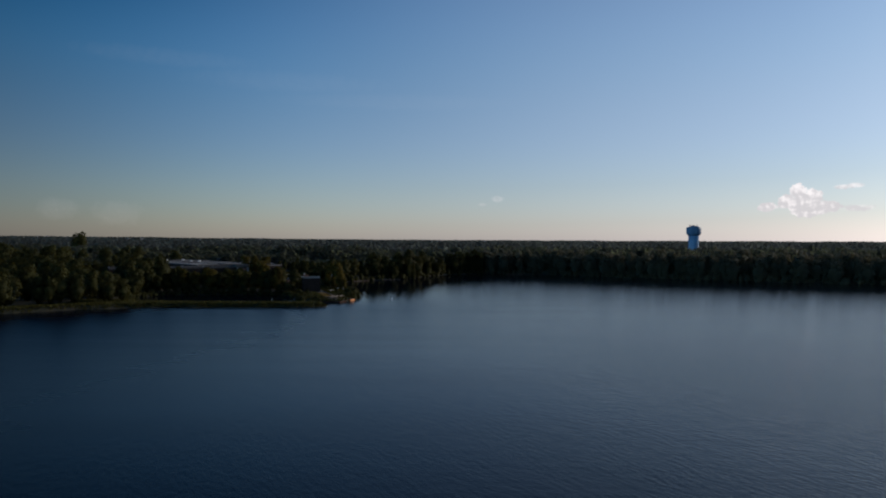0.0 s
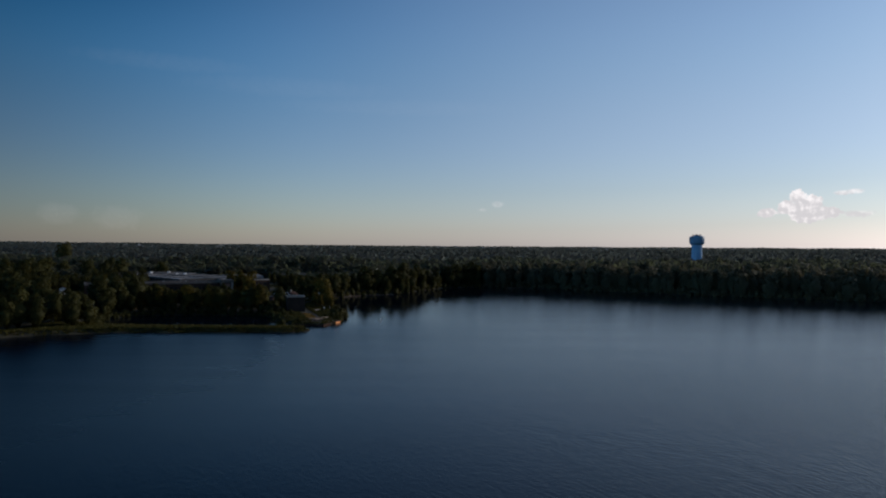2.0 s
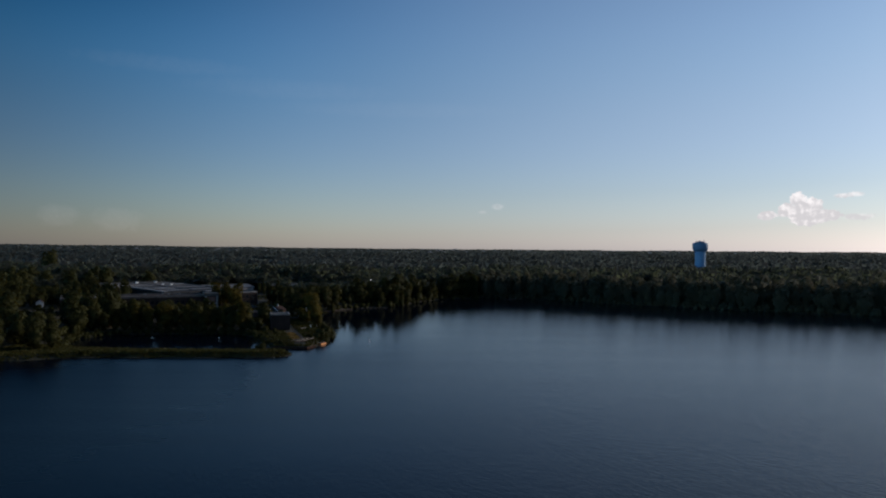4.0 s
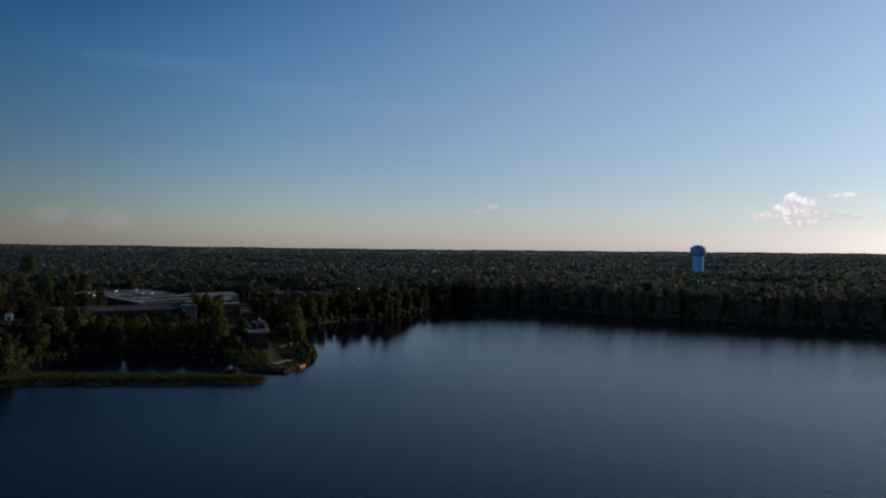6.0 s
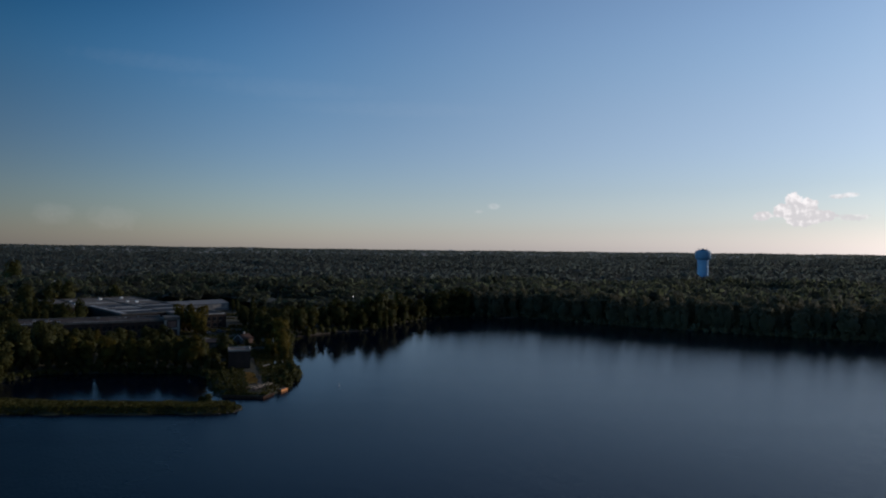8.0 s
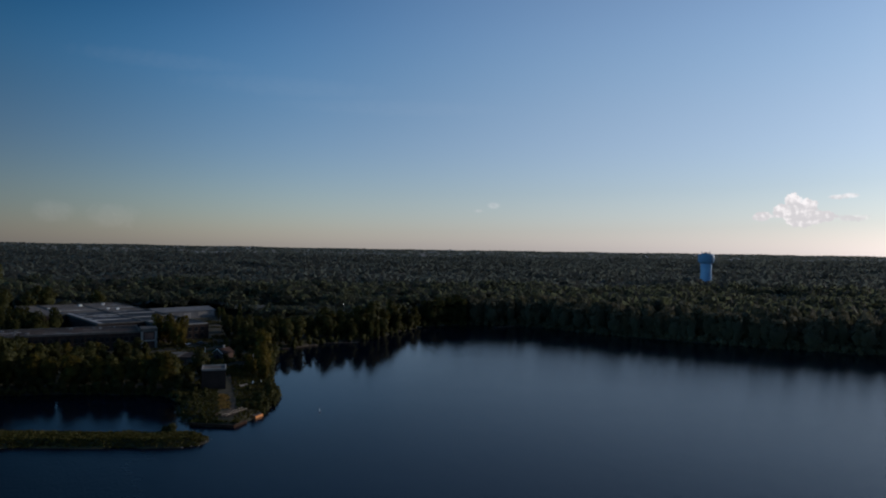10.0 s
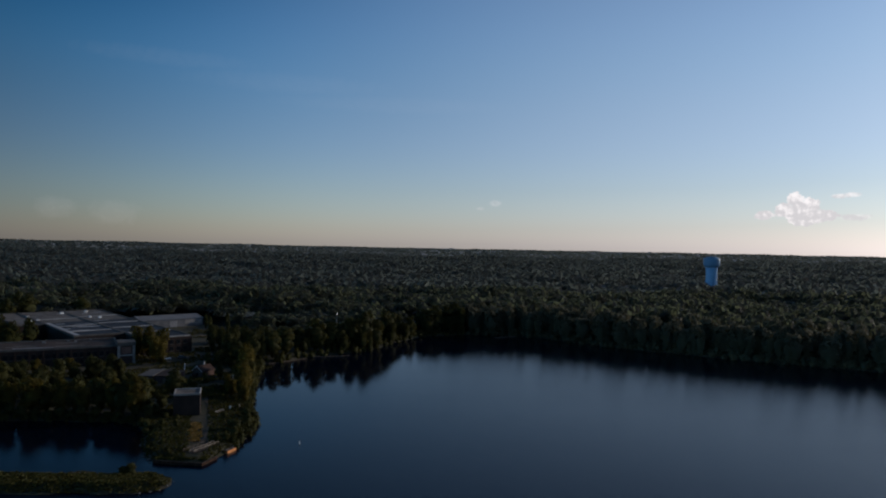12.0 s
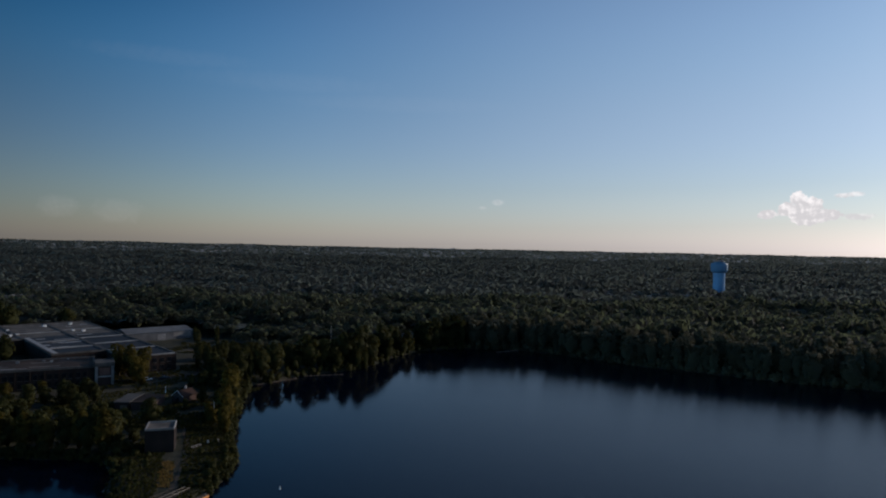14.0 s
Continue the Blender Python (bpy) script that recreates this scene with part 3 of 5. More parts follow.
def metal_shed():
    s = mill_thing("metal_shed", (-143.0, 579.0), "low grey metal shed with a shallow gabled roof", "shed")
    L, D = 40.0, 24.0
    part("wall", boxed(-L, 0, -1.5, 0, D, 5.0), SIDING, s)
    bm = bmesh.new()
    vs = [bm.verts.new(c) for c in ((-L - 0.5, -0.5, 5.0), (0.5, -0.5, 5.0), (0.5, D + 0.5, 5.0), (-L - 0.5, D + 0.5, 5.0), (-L - 0.5, D / 2, 7.0), (0.5, D / 2, 7.0))]
    for f in ((0, 1, 5, 4), (2, 3, 4, 5), (0, 4, 3), (1, 2, 5), (3, 2, 1, 0)):
        bm.faces.new([vs[i] for i in f])
    part("roof", bm, ROOF_METAL, s, "pale galvanised sheet roof")
    part("light_panel", boxed(-12, -0.08, 1.6, -0.8, -0.01, 4.4, bevel=0.02), CONCRETE, s, "pale painted wall panel")
    part("roller_door", boxed(-22, -0.08, -0.2, -17, -0.01, 3.8, bevel=0.02), STEEL, s)
    return s


big_hall()
front_wing()
metal_shed()


def pump_house():
    h = thing("pump_house", (-65.6, 341.5, 1.2), "square dark brick pump house with a pale flat roof", "pump house", turn=17)
    part("wall", boxed(-4.1, 0, -1.0, 4.1, 9.0, 7.0), BRICK_SHADED, h)
    part("roof", boxed(-3.75, 0.35, 7.0, 3.75, 8.65, 7.18), ROOF_GRAVEL, h, "pale concrete roof slab")
    for a in ((-4.15, -0.05, 4.15, 0.33), (-4.15, 8.67, 4.15, 9.05), (-4.15, 0.33, -3.77, 8.67), (3.77, 0.33, 4.15, 8.67)):
        part("parapet", boxed(a[0], a[1], 7.0, a[2], a[3], 7.6, bevel=0.04), CONCRETE, h)
    part("door", boxed(4.09, 3.6, -0.5, 4.18, 4.8, 1.7, bevel=0.02), TIMBER, h, "weathered timber door")
    return h


def gabled(parent, x0, x1, y0, y1, eave, ridge, over=0.4):
    """A gable roof with its ridge along y."""
    bm = bmesh.new()
    mx = (x0 + x1) / 2
    for sx, x in ((-1, x0), (1, x1)):
        top = [(mx, y0 - over, ridge + 0.16), (mx, y1 + over, ridge + 0.16), (x + sx * over, y1 + over, eave - 0.1 + 0.16), (x + sx * over, y0 - over, eave - 0.1 + 0.16)]
        vs = [bm.verts.new(c) for c in top] + [bm.verts.new((c[0], c[1], c[2] - 0.16)) for c in top]
        for f in ((0, 1, 2, 3), (7, 6, 5, 4), (0, 4, 5, 1), (1, 5, 6, 2), (2, 6, 7, 3), (3, 7, 4, 0)):
            bm.faces.new([vs[i] for i in f])
    bmesh.ops.recalc_face_normals(bm, faces=bm.faces)
    return bm


def keeper_house():
    h = thing("small_house", (-84.0, 403.0, 1.6), "small brick house with a reddish gabled roof and pale trim", "house", turn=-24)
    bm = boxed(-2.7, 0, -1, 2.7, 7, 2.7)
    g = [bm.verts.new(c) for c in ((-2.7, 0, 2.7), (2.7, 0, 2.7), (0, 0, 4.7), (-2.7, 7, 2.7), (2.7, 7, 2.7), (0, 7, 4.7))]
    for f in ((0, 1, 2), (5, 4, 3), (0, 2, 5, 3), (2, 1, 4, 5)):
        bm.faces.new([g[i] for i in f])
    part("wall", bm, BRICK_DARK, h)
    part("roof", gabled(h, -2.7, 2.7, 0, 7, 2.8, 4.8, 0.3), SHINGLE, h, "reddish shingle roof")
    for sx in (-1, 1):
        bm = tube(bmesh.new(), [(sx * 3.0, -0.36, 2.72), (0, -0.36, 4.93)], [0.12, 0.12], 4)
        part("bargeboard", bm, WHITE_PAINT, h, "white bargeboard")
    part("chimney", boxed(-1.2, 4.6, 3.6, -0.6, 5.2, 6.0, bevel=0.05), CONCRETE, h, "pale rendered chimney")
    windows_on(h, -2, 2, -0.02, (0.7,), 1.0, 1.5, 2.6)
    return h


def flat_shed(at, size, mat, label, turn):
    s = thing("flat_shed", (*at, 1.5), label, "shed", "sheds beside the mill", turn)
    a, b, c = size
    part("wall", boxed(0, 0, -1, a, b, c), BRICK_DARK, s)
    part("roof", boxed(-0.3, -0.3, c + 0.002, a + 0.3, b + 0.3, c + 0.3, bevel=0.04), mat, s)
    part("door", boxed(a * 0.4, -0.06, -0.3, a * 0.4 + 2.4, -0.004, 2.1, bevel=0.02), TIMBER, s)
    return s


pump_house()
keeper_house()
flat_shed((-102.5, 390), (5.2, 14, 3.0), COPING, "low brick shed with a dull grey roof", 4)
flat_shed((-96.8, 391), (8.0, 13, 2.8), ROOF_TAR, "low brick shed with a dark tar roof", 4)


# ---- the water tower ----
def water_tower():
    w = thing("water_tower", (358.8, 976.8, 0.0), "sky-blue water tower with a wide tank on a fluted column", "water tower")
    base = ground_at(358.8, 976.8) - 0.5
    bm = bmesh.new()
    sides, flutes = 96, 24
    rings = []
    for r, z in ((7.6, base), (7.1, 6), (6.9, 30), (7.2, 36.4)):
        ring = []
        for k in range(sides):
            a = k * 2 * math.pi / sides
            rr = r * (1 + 0.018 * math.cos(a * flutes))
            ring.append(bm.verts.new((rr * math.cos(a), rr * math.sin(a), z)))
        rings.append(ring)
    for r0, r1 in zip(rings, rings[1:]):
        for k in range(sides):
            bm.faces.new((r0[k], r0[(k + 1) % sides], r1[(k + 1) % sides], r1[k])).smooth = True
    part("column", bm, TOWER_BLUE, w, "sky-blue fluted steel column")
    tank = part("tank", lathe(bmesh.new(), [(7.2, 36.2), (8.8, 37.4), (9.8, 38.8), (10.1, 40.4), (10.1, 45.8), (9.9, 47.2), (9.2, 48.2), (6.9, 48.5), (6.6, 48.6), (6.4, 49.5), (3.5, 49.9), (0.6, 50.0)], 64), TOWER_DARK, w, "deep blue steel tank")
    rail = part("railing", lathe(bmesh.new(), [(6.0, 50.45), (6.12, 50.5), (6.12, 50.62), (6.0, 50.64)], 48), STEEL, tank)
    for k in range(16):
        a = k * math.pi / 8
        part("post", tube(bmesh.new(), [(6.05 * math.cos(a), 6.05 * math.sin(a), 49.4), (6.05 * math.cos(a), 6.05 * math.sin(a), 50.5)], [0.06, 0.06], 5), STEEL, rail)
    for a, t in ((0.4, 52.2), (1.7, 51.6), (2.9, 52.5), (4.2, 51.8), (5.3, 52.3)):
        part("antenna", tube(bmesh.new(), [(5.6 * math.cos(a), 5.6 * math.sin(a), 49.4), (5.6 * math.cos(a), 5.6 * math.sin(a), t)], [0.22, 0.16], 6), STEEL, tank)
    part("hatch", lathe(bmesh.new(), [(1.3, 49.8), (1.3, 50.8), (0.9, 51.1), (0.1, 51.2)], 16), TOWER_DARK, tank)
    return w


water_tower()


# ---- trees ----
def crown_quads(rng, tall, wide, low, blobs, leaves, size, lean=0.0, ruffle=0.4):
    """Leaf clumps over a heap of uneven lobes: an array (n, 8, 3), four corners and the way each corner faces."""
    lobes = []
    for k in range(blobs):
        f = (k + 0.5) / blobs
        z = low + (tall - low) * (0.12 + 0.8 * f)
        reach = wide * (0.35 + 0.65 * math.sin(math.pi * min(0.95, 0.18 + 0.72 * f)))
        a = k * 2.4 + rng.uniform(-0.5, 0.5)
        off = reach * rng.uniform(0.25, 0.62)
        lobes.append((off * math.cos(a) + lean * f, off * math.sin(a), z, wide * rng.uniform(0.30, 0.52), (tall - low) * rng.uniform(0.11, 0.19)))
    lobes.append((lean, 0, tall - (tall - low) * 0.16, wide * 0.42, (tall - low) * 0.16))
    L = np.array(lobes)
    weight = L[:, 3] ** 2
    pick = rng.choice(len(L), leaves, p=weight / weight.sum())
    way = rng.normal(size=(leaves, 3))
    way[:, 2] += 0.25
    way /= np.linalg.norm(way, axis=1)[:, None]
    deep = rng.uniform(0.72, 1.08, leaves)[:, None]
    r = np.stack([L[pick, 3], L[pick, 3], L[pick, 4]], 1)
    c = L[pick, :3] + way * r * deep
    nrm = way + rng.normal(scale=ruffle, size=(leaves, 3))
    nrm /= np.linalg.norm(nrm, axis=1)[:, None]
    side = np.cross(nrm, rng.normal(size=(leaves, 3)))
    side /= np.linalg.norm(side, axis=1)[:, None]
    up = np.cross(nrm, side)
    s = (size * rng.uniform(0.6, 1.3, leaves))[:, None]
    t = s * rng.uniform(0.55, 1.0, leaves)[:, None]
    # each clump faces out of its lobe and out of the crown
    out = c - np.array([lean * 0.5, 0, low + (tall - low) * 0.35])
    out /= np.linalg.norm(out, axis=1)[:, None]
    face = way * 0.75 + out * 0.45 + rng.normal(scale=0.16, size=(leaves, 3))
    face /= np.linalg.norm(face, axis=1)[:, None]
    return np.stack([c - side * s * 0.5, c - up * t * 0.5 + nrm * s * 0.12, c + side * s * 0.5, c + up * t * 0.5 - nrm * s * 0.1, face, face, face, face], 1)


def heap(rng, tall, wide, low, lobes):
    """The round masses of boughs that make up a crown: rows of x, y, z and radius."""
    mid, up = low + (tall - low) * 0.5, (tall - low) * 0.5
    L = [(0, 0, mid + up * 0.42, min(wide, up) * 0.58), (0, 0, mid - up * 0.1, min(wide, up) * 0.75)]
    for k in range(lobes):
        a, e = k * 2.4 + rng.uniform(-0.5, 0.5), rng.uniform(-0.55, 0.62)
        out = wide * rng.uniform(0.45, 0.68) * math.cos(e)
        L.append((out * math.cos(a), out * math.sin(a), mid + up * 0.75 * math.sin(e), wide * rng.uniform(0.28, 0.44)))
    return np.array(L)


def shell(rng, tall, wide, low, lobes, segs, rings, swell=1.0):
    """A closed, lumpy crown over a heap of boughs: its points, their outward ways and its four-cornered faces."""
    L = heap(rng, tall, wide, low, lobes)
    mid = np.array([0, 0, low + (tall - low) * 0.42])
    el = np.radians(np.concatenate([[-75.0], np.linspace(-38, 90, rings)]))
    az = np.arange(segs) * 2 * math.pi / segs
    E, A = np.meshgrid(el, az, indexing="ij")
    A = A + 0.5 * (np.arange(len(el)) % 2)[:, None] * 2 * math.pi / segs
    d = np.stack([np.cos(E) * np.cos(A), np.cos(E) * np.sin(A), np.sin(E)], -1).reshape(-1, 3)
    rel = L[:, :3] - mid
    along = d @ rel.T
    miss = (rel ** 2).sum(1)[None] - along ** 2
    hit = along + np.sqrt(np.maximum(L[:, 3][None] ** 2 - miss, 0))
    reach = np.where(L[:, 3][None] ** 2 > miss, hit, 0).max(1)
    reach = np.maximum(reach, min(wide, tall - low) * 0.36) * rng.uniform(0.93, 1.07, len(d)) * swell
    co = mid + d * reach[:, None]
    co[:segs] = co[:segs] * (0.5, 0.5, 1)
    co[:segs, 2] = low * 0.3 - 0.3
    j, i = np.mgrid[0:len(el) - 1, 0:segs]
    faces = np.stack([j * segs + i, j * segs + (i + 1) % segs, (j + 1) * segs + (i + 1) % segs, (j + 1) * segs + i], -1).reshape(-1, 4)
    return co, d, faces


def full_crown(rng, tall, wide, low, blobs, leaves, size, lean=0.0, ruffle=0.4):
    """Leaf clumps round a closed inner mass of boughs."""
    quads = crown_quads(rng, tall, wide, low, blobs, leaves, size, lean, ruffle)
    co, d, faces = shell(rng, tall * 0.95, wide * 0.92, low, blobs, 12, 6, 0.76)
    co[:, 0] += lean * 0.6
    return np.concatenate([quads, np.concatenate([co[faces], d[faces]], 1)])


def dome_quads(rng, tall, wide, low, lobes, leaves, size):
    """The broad, closed crown of a woodland tree: lobes heaped over a flat dome; an array (n, 8, 3)."""
    L = [(0, 0, tall * 0.86, wide * 0.55, tall * 0.14)]
    for k in range(lobes):
        a, f = k * 2.4 + rng.uniform(-0.4, 0.4), rng.uniform(0.4, 0.72)
        L.append((wide * f * math.cos(a), wide * f * math.sin(a), low + (tall * 0.84 - low) * rng.uniform(0.45, 0.95) * (1.15 - 0.45 * f), wide * rng.uniform(0.32, 0.46), tall * rng.uniform(0.10, 0.15)))
    L = np.array(L)
    weight = L[:, 3] ** 2
    pick = rng.choice(len(L), leaves, p=weight / weight.sum())
    way = rng.normal(size=(leaves, 3))
    way[:, 2] = np.abs(way[:, 2]) - 0.35
    way /= np.linalg.norm(way, axis=1)[:, None]
    c = L[pick, :3] + way * L[pick][:, [3, 3, 4]] * rng.uniform(0.86, 1.06, leaves)[:, None]
    nrm = way + rng.normal(scale=0.22, size=(leaves, 3))
    nrm /= np.linalg.norm(nrm, axis=1)[:, None]
    side = np.cross(nrm, rng.normal(size=(leaves, 3)))
    side /= np.linalg.norm(side, axis=1)[:, None]
    up = np.cross(nrm, side)
    s = (size * rng.uniform(0.65, 1.25, leaves))[:, None]
    t = s * rng.uniform(0.65, 1.0, leaves)[:, None]
    out = c - np.array([0, 0, tall * 0.45])
    out /= np.linalg.norm(out, axis=1)[:, None]
    face = way * 0.3 + out * 0.55 + (0, 0, 0.35) + rng.normal(scale=0.06, size=(leaves, 3))
    face /= np.linalg.norm(face, axis=1)[:, None]
    return np.stack([c - side * s * 0.5, c - up * t * 0.5, c + side * s * 0.5, c + up * t * 0.5, face, face, face, face], 1)


def trunk_bmesh(rng, tall, low, wide, lean=0.0):
    bm = bmesh.new()
    r = 0.022 * tall + 0.05
    pts = [(lean * f * f + 0.12 * math.sin(f * 7), 0.1 * math.sin(f * 5 + 1), -0.4 + f * tall * 0.86) for f in (0, 0.2, 0.45, 0.7, 1.0)]
    tube(bm, pts, [r * 1.35, r, r * 0.75, r * 0.45, 0.04], 8)
    for k in range(7):
        a, z = k * 2.4 + rng.uniform(-0.4, 0.4), low + (tall - low) * (0.05 + 0.09 * k)
        out = wide * rng.uniform(0.5, 0.8)
        tube(bm, [(0, 0, z), (out * 0.5 * math.cos(a), out * 0.5 * math.sin(a), z + 0.16 * tall * 0.6), (out * math.cos(a), out * math.sin(a), z + 0.2 * tall * 0.8)], [r * 0.45, r * 0.3, 0.03], 5)
    return bm


def tree_kind(name, seed, tall, wide, low, blobs, leaves, size, mat, label, lean=0.0, category="tree"):
    rng = np.random.default_rng(seed)
    t = thing(name, (0, 0, 0), label, category, "trees on the near shore" if category == "tree" else "bushes on the banks")
    part("trunk", trunk_bmesh(rng, tall, low, wide, lean), BARK, t)
    crown = new("crown", quads_mesh("crown", full_crown(rng, tall, wide, low, blobs, leaves, size, lean), mat))
    crown.parent = t
    return t


BROAD = "green broadleaf tree with an uneven rounded crown"
WARM = "broadleaf tree with evening sun in its yellowish leaf colour"
KINDS = {
    "broad": [tree_kind("tree", 11 + k, 10.0, 3.8, 0.5, 12, 1250, 0.68, LEAF, BROAD, 0.3 * k) for k in range(4)],
    "warm": [tree_kind("tree", 31 + k, 10.0, 3.6, 0.4, 12, 1250, 0.66, LEAF_WARM, WARM, 0.4 * k) for k in range(3)],
    "tall": [tree_kind("tall_tree", 51 + k, 15.0, 5.2, 1.5, 15, 1500, 0.95, LEAF, "tall dark green tree with a ragged crown", 0.2 * k) for k in range(3)],
    "slim": [tree_kind("slim_tree", 61 + k, 12.0, 1.9, 1.5, 10, 900, 0.55, LEAF, "slim upright green tree", 0.1) for k in range(2)],
    "bush": [tree_kind("bush", 71 + k, 2.4, 1.5, 0.15, 7, 520, 0.34, LEAF, "low dense green bush on the bank", 0.1, "bush") for k in range(3)],
}
used = set()


def plant(kind, x, y, scale=1.0, z=None, seed=0):
    rng = random.Random(hash((round(x * 10), round(y * 10), seed)))
    k = rng.randrange(len(KINDS[kind]))
    base = KINDS[kind][k]
    s = Matrix.Diagonal((scale * rng.uniform(0.88, 1.15), scale * rng.uniform(0.88, 1.15), scale * rng.uniform(0.92, 1.1), 1))
    m = pose(x, y, (ground_at(x, y) if z is None else z) - 0.05, 0, 0, rng.uniform(0, 360)) @ s
    if (kind, k) not in used:
        used.add((kind, k))
        base.matrix_basis = m
        return base
    return copy_thing_scaled(base, m)


def copy_thing_scaled(base, m):
    ob = copy_thing(base, Matrix.Identity(4))
    ob.matrix_basis = m
    return ob


rng = random.Random(8)


def open_gap(x, y):
    """The cleared ground between the lake and the white gabled house."""
    ux, uy = 0.510, -0.860
    along, off = (x + 229) * ux + (y - 438) * uy, (x + 229) * -uy + (y - 438) * ux
    return (along > -3) & (along < 200) & (abs(off) < 9.5)


# the row along the inlet, and the wood between it and the mill
for k in range(17):
    plant("warm" if k % 2 else "broad", -143 + k * 3.9 + rng.uniform(-1.2, 1.2), 342.5 + rng.uniform(-1, 3.5), rng.uniform(0.85, 1.2))
for k in range(90):
    x, y = rng.uniform(-190, -78), rng.uniform(349, 404)
    if (x < -110 and y < 404 + 0.55 * (x + 122)) or (x >= -110 and y < 374) and not open_gap(x, y):
        plant("broad", x, y, rng.uniform(0.75, 1.05) if y < 368 else rng.uniform(0.62, 0.95))
for k in range(16):
    plant("bush", -138 + k * 4.0 + rng.uniform(-1, 1), 338.8 + rng.uniform(0, 1.2), rng.uniform(1.0, 1.7))
for k in range(22):
    plant("bush", -146.5 + rng.uniform(-3, 2), 291 + k * 2.1, rng.uniform(1.2, 2.0))
# big trees on the land beside the jetty, and the tall stand beyond the mill
for k in range(110):
    x, y = rng.uniform(-255, -140), rng.uniform(240, 374)
    if from_shore(x, y) > (9 if y < 300 else 2.5) and not open_gap(x, y):
        plant("tall" if k % 2 else "broad", x, y, rng.uniform(0.7, 1.05) if k % 2 else rng.uniform(0.8, 1.3))
for k in range(44):
    x, y, s = rng.uniform(-345, -215), rng.uniform(440, 610) if k % 3 else rng.uniform(380, 440), rng.uniform(0.95, 1.4)
    back = (x + 110.5) * -MILL_U.x + (y - 469.5) * -MILL_U.y
    if not open_gap(x, y) and not (80 < back < 168 and (x + 110.5) * MILL_V.x + (y - 469.5) * MILL_V.y > -68):
        plant("tall", x, y, s)
plant("tall", -357, 670, 1.95)
for x, y in ((-146, 272), (-141, 284), (-149, 290), (-152, 279), (-133, 283), (-158, 266), (-166, 258), (-176, 250), (-186, 240), (-137, 279), (-146, 296), (-146, 305), (-147, 325), (-145, 335), (-196, 232), (-205, 228), (-170, 268), (-180, 262), (-160, 284), (-190, 250)):
    if from_shore(x, y) > 8 or y > 293:
        plant("broad", x, y, rng.uniform(0.9, 1.3))
# the yellowish tree beside the stair tower, and others round the mill
for x, y, s in ((-115, 436, 1.2), (-117, 445, 1.45), (-124, 449, 1.5), (-130, 452, 1.35), (-111, 431, 0.8), (-142, 412, 0.6), (-152, 404, 0.7), (-162, 396, 0.7)):
    plant("warm", x, y, s)
for x, y, s in ((-125, 540, 1.0), (-117, 548, 0.95), (-110, 528, 0.8), (-133, 556, 0.8), (-102, 474, 0.8), (-98, 464, 0.8), (-95, 478, 0.9)):
    plant("slim", x, y, s)
for k in range(24):
    plant("broad", rng.uniform(-90, -69), rng.uniform(428, 474), rng.uniform(0.5, 0.85))
for x, y, s in ((-80, 370, 0.5), (-80, 384, 0.4), (-88, 368, 0.7), (-77, 392, 0.4), (-75, 404, 0.5), (-78, 414, 0.5), (-112, 384, 0.7), (-116, 392, 0.6)):
    plant("broad", x, y, s)
# along the lake side of the point
for x, y, s in ((-53, 363, 0.7), (-55.5, 370, 0.9), (-57, 378, 1.1), (-60, 385, 1.2), (-61, 393, 1.3), (-63, 401, 1.3), (-66, 409, 1.25), (-69, 418, 1.2), (-70, 428, 1.1), (-73, 437, 1.1), (-64, 380, 0.7), (-66, 396, 0.8), (-60, 371, 0.7)):
    plant("warm", x, y, s * 0.86)
for x, y, s in ((-73, 450, 1.2), (-66, 456, 1.2), (-62, 466, 1.4), (-48, 480, 1.6), (-42, 486, 1.5), (-31, 492, 1.75), (-26, 496, 1.8), (-20, 500, 1.7), (-24, 510, 1.7), (-16, 528, 1.6), (-54, 474, 0.8), (-80, 444, 1.1), (-86, 452, 1.1), (-36, 486, 1.0), (-12, 545, 1.3), (-14, 562, 1.2)):
    plant("broad", x, y, s)
# scrub on the point and at the jetty's end
for x, y, s in ((-46, 327, 1.3), (-43.5, 334, 1.2), (-43.5, 320, 1.2), (-53, 341, 0.8), (-46, 342, 1.2), (-44, 314, 1.0), (-52, 352, 0.7), (-44.5, 326, 1.2), (-57.5, 300.6, 0.5), (-55.5, 301.5, 0.45), (-53.5, 300.4, 0.35), (-56.5, 303, 0.6), (-46.2, 302.2, 0.4), (-45.6, 304.6, 0.5), (-47, 315, 0.8),
                (-66.5, 324, 0.6), (-69, 330, 0.7), (-64, 318, 0.5), (-61, 311, 0.6), (-66, 333, 0.6), (-71, 338, 0.8), (-57, 304, 0.4), (-53, 301, 0.35), (-64, 329, 0.6), (-67, 337, 0.7), (-64, 308, 0.7),
                (-59, 287, 1.3), (-61, 286.5, 1.0), (-49, 281, 0.5), (-52, 283, 0.4), (-76, 342, 1.5), (-80, 346, 1.7), (-78, 352, 1.8), (-74, 357, 1.7), (-72, 349, 1.2), (-62, 306, 0.6), (-65, 312, 0.5),
                (-50, 359, 1.0), (-48, 351, 1.1), (-55, 366, 1.1), (-72, 365, 1.5), (-75, 366, 1.6), (-68, 358, 0.8)):
    plant("bush", x, y, s)
for k in range(24):
    f = k / 24
    plant("bush", -58 + 50 * f * 0 - 9 * math.sin(f * 3), 375 + 72 * f, rng.uniform(0.9, 1.5))
for kind in KINDS:
    for k, base in enumerate(KINDS[kind]):
        if (kind, k) not in used:
            plant(kind, -160 - 6 * k, 360, 0.8)

# ---- woods ----
nrng = np.random.default_rng(3)


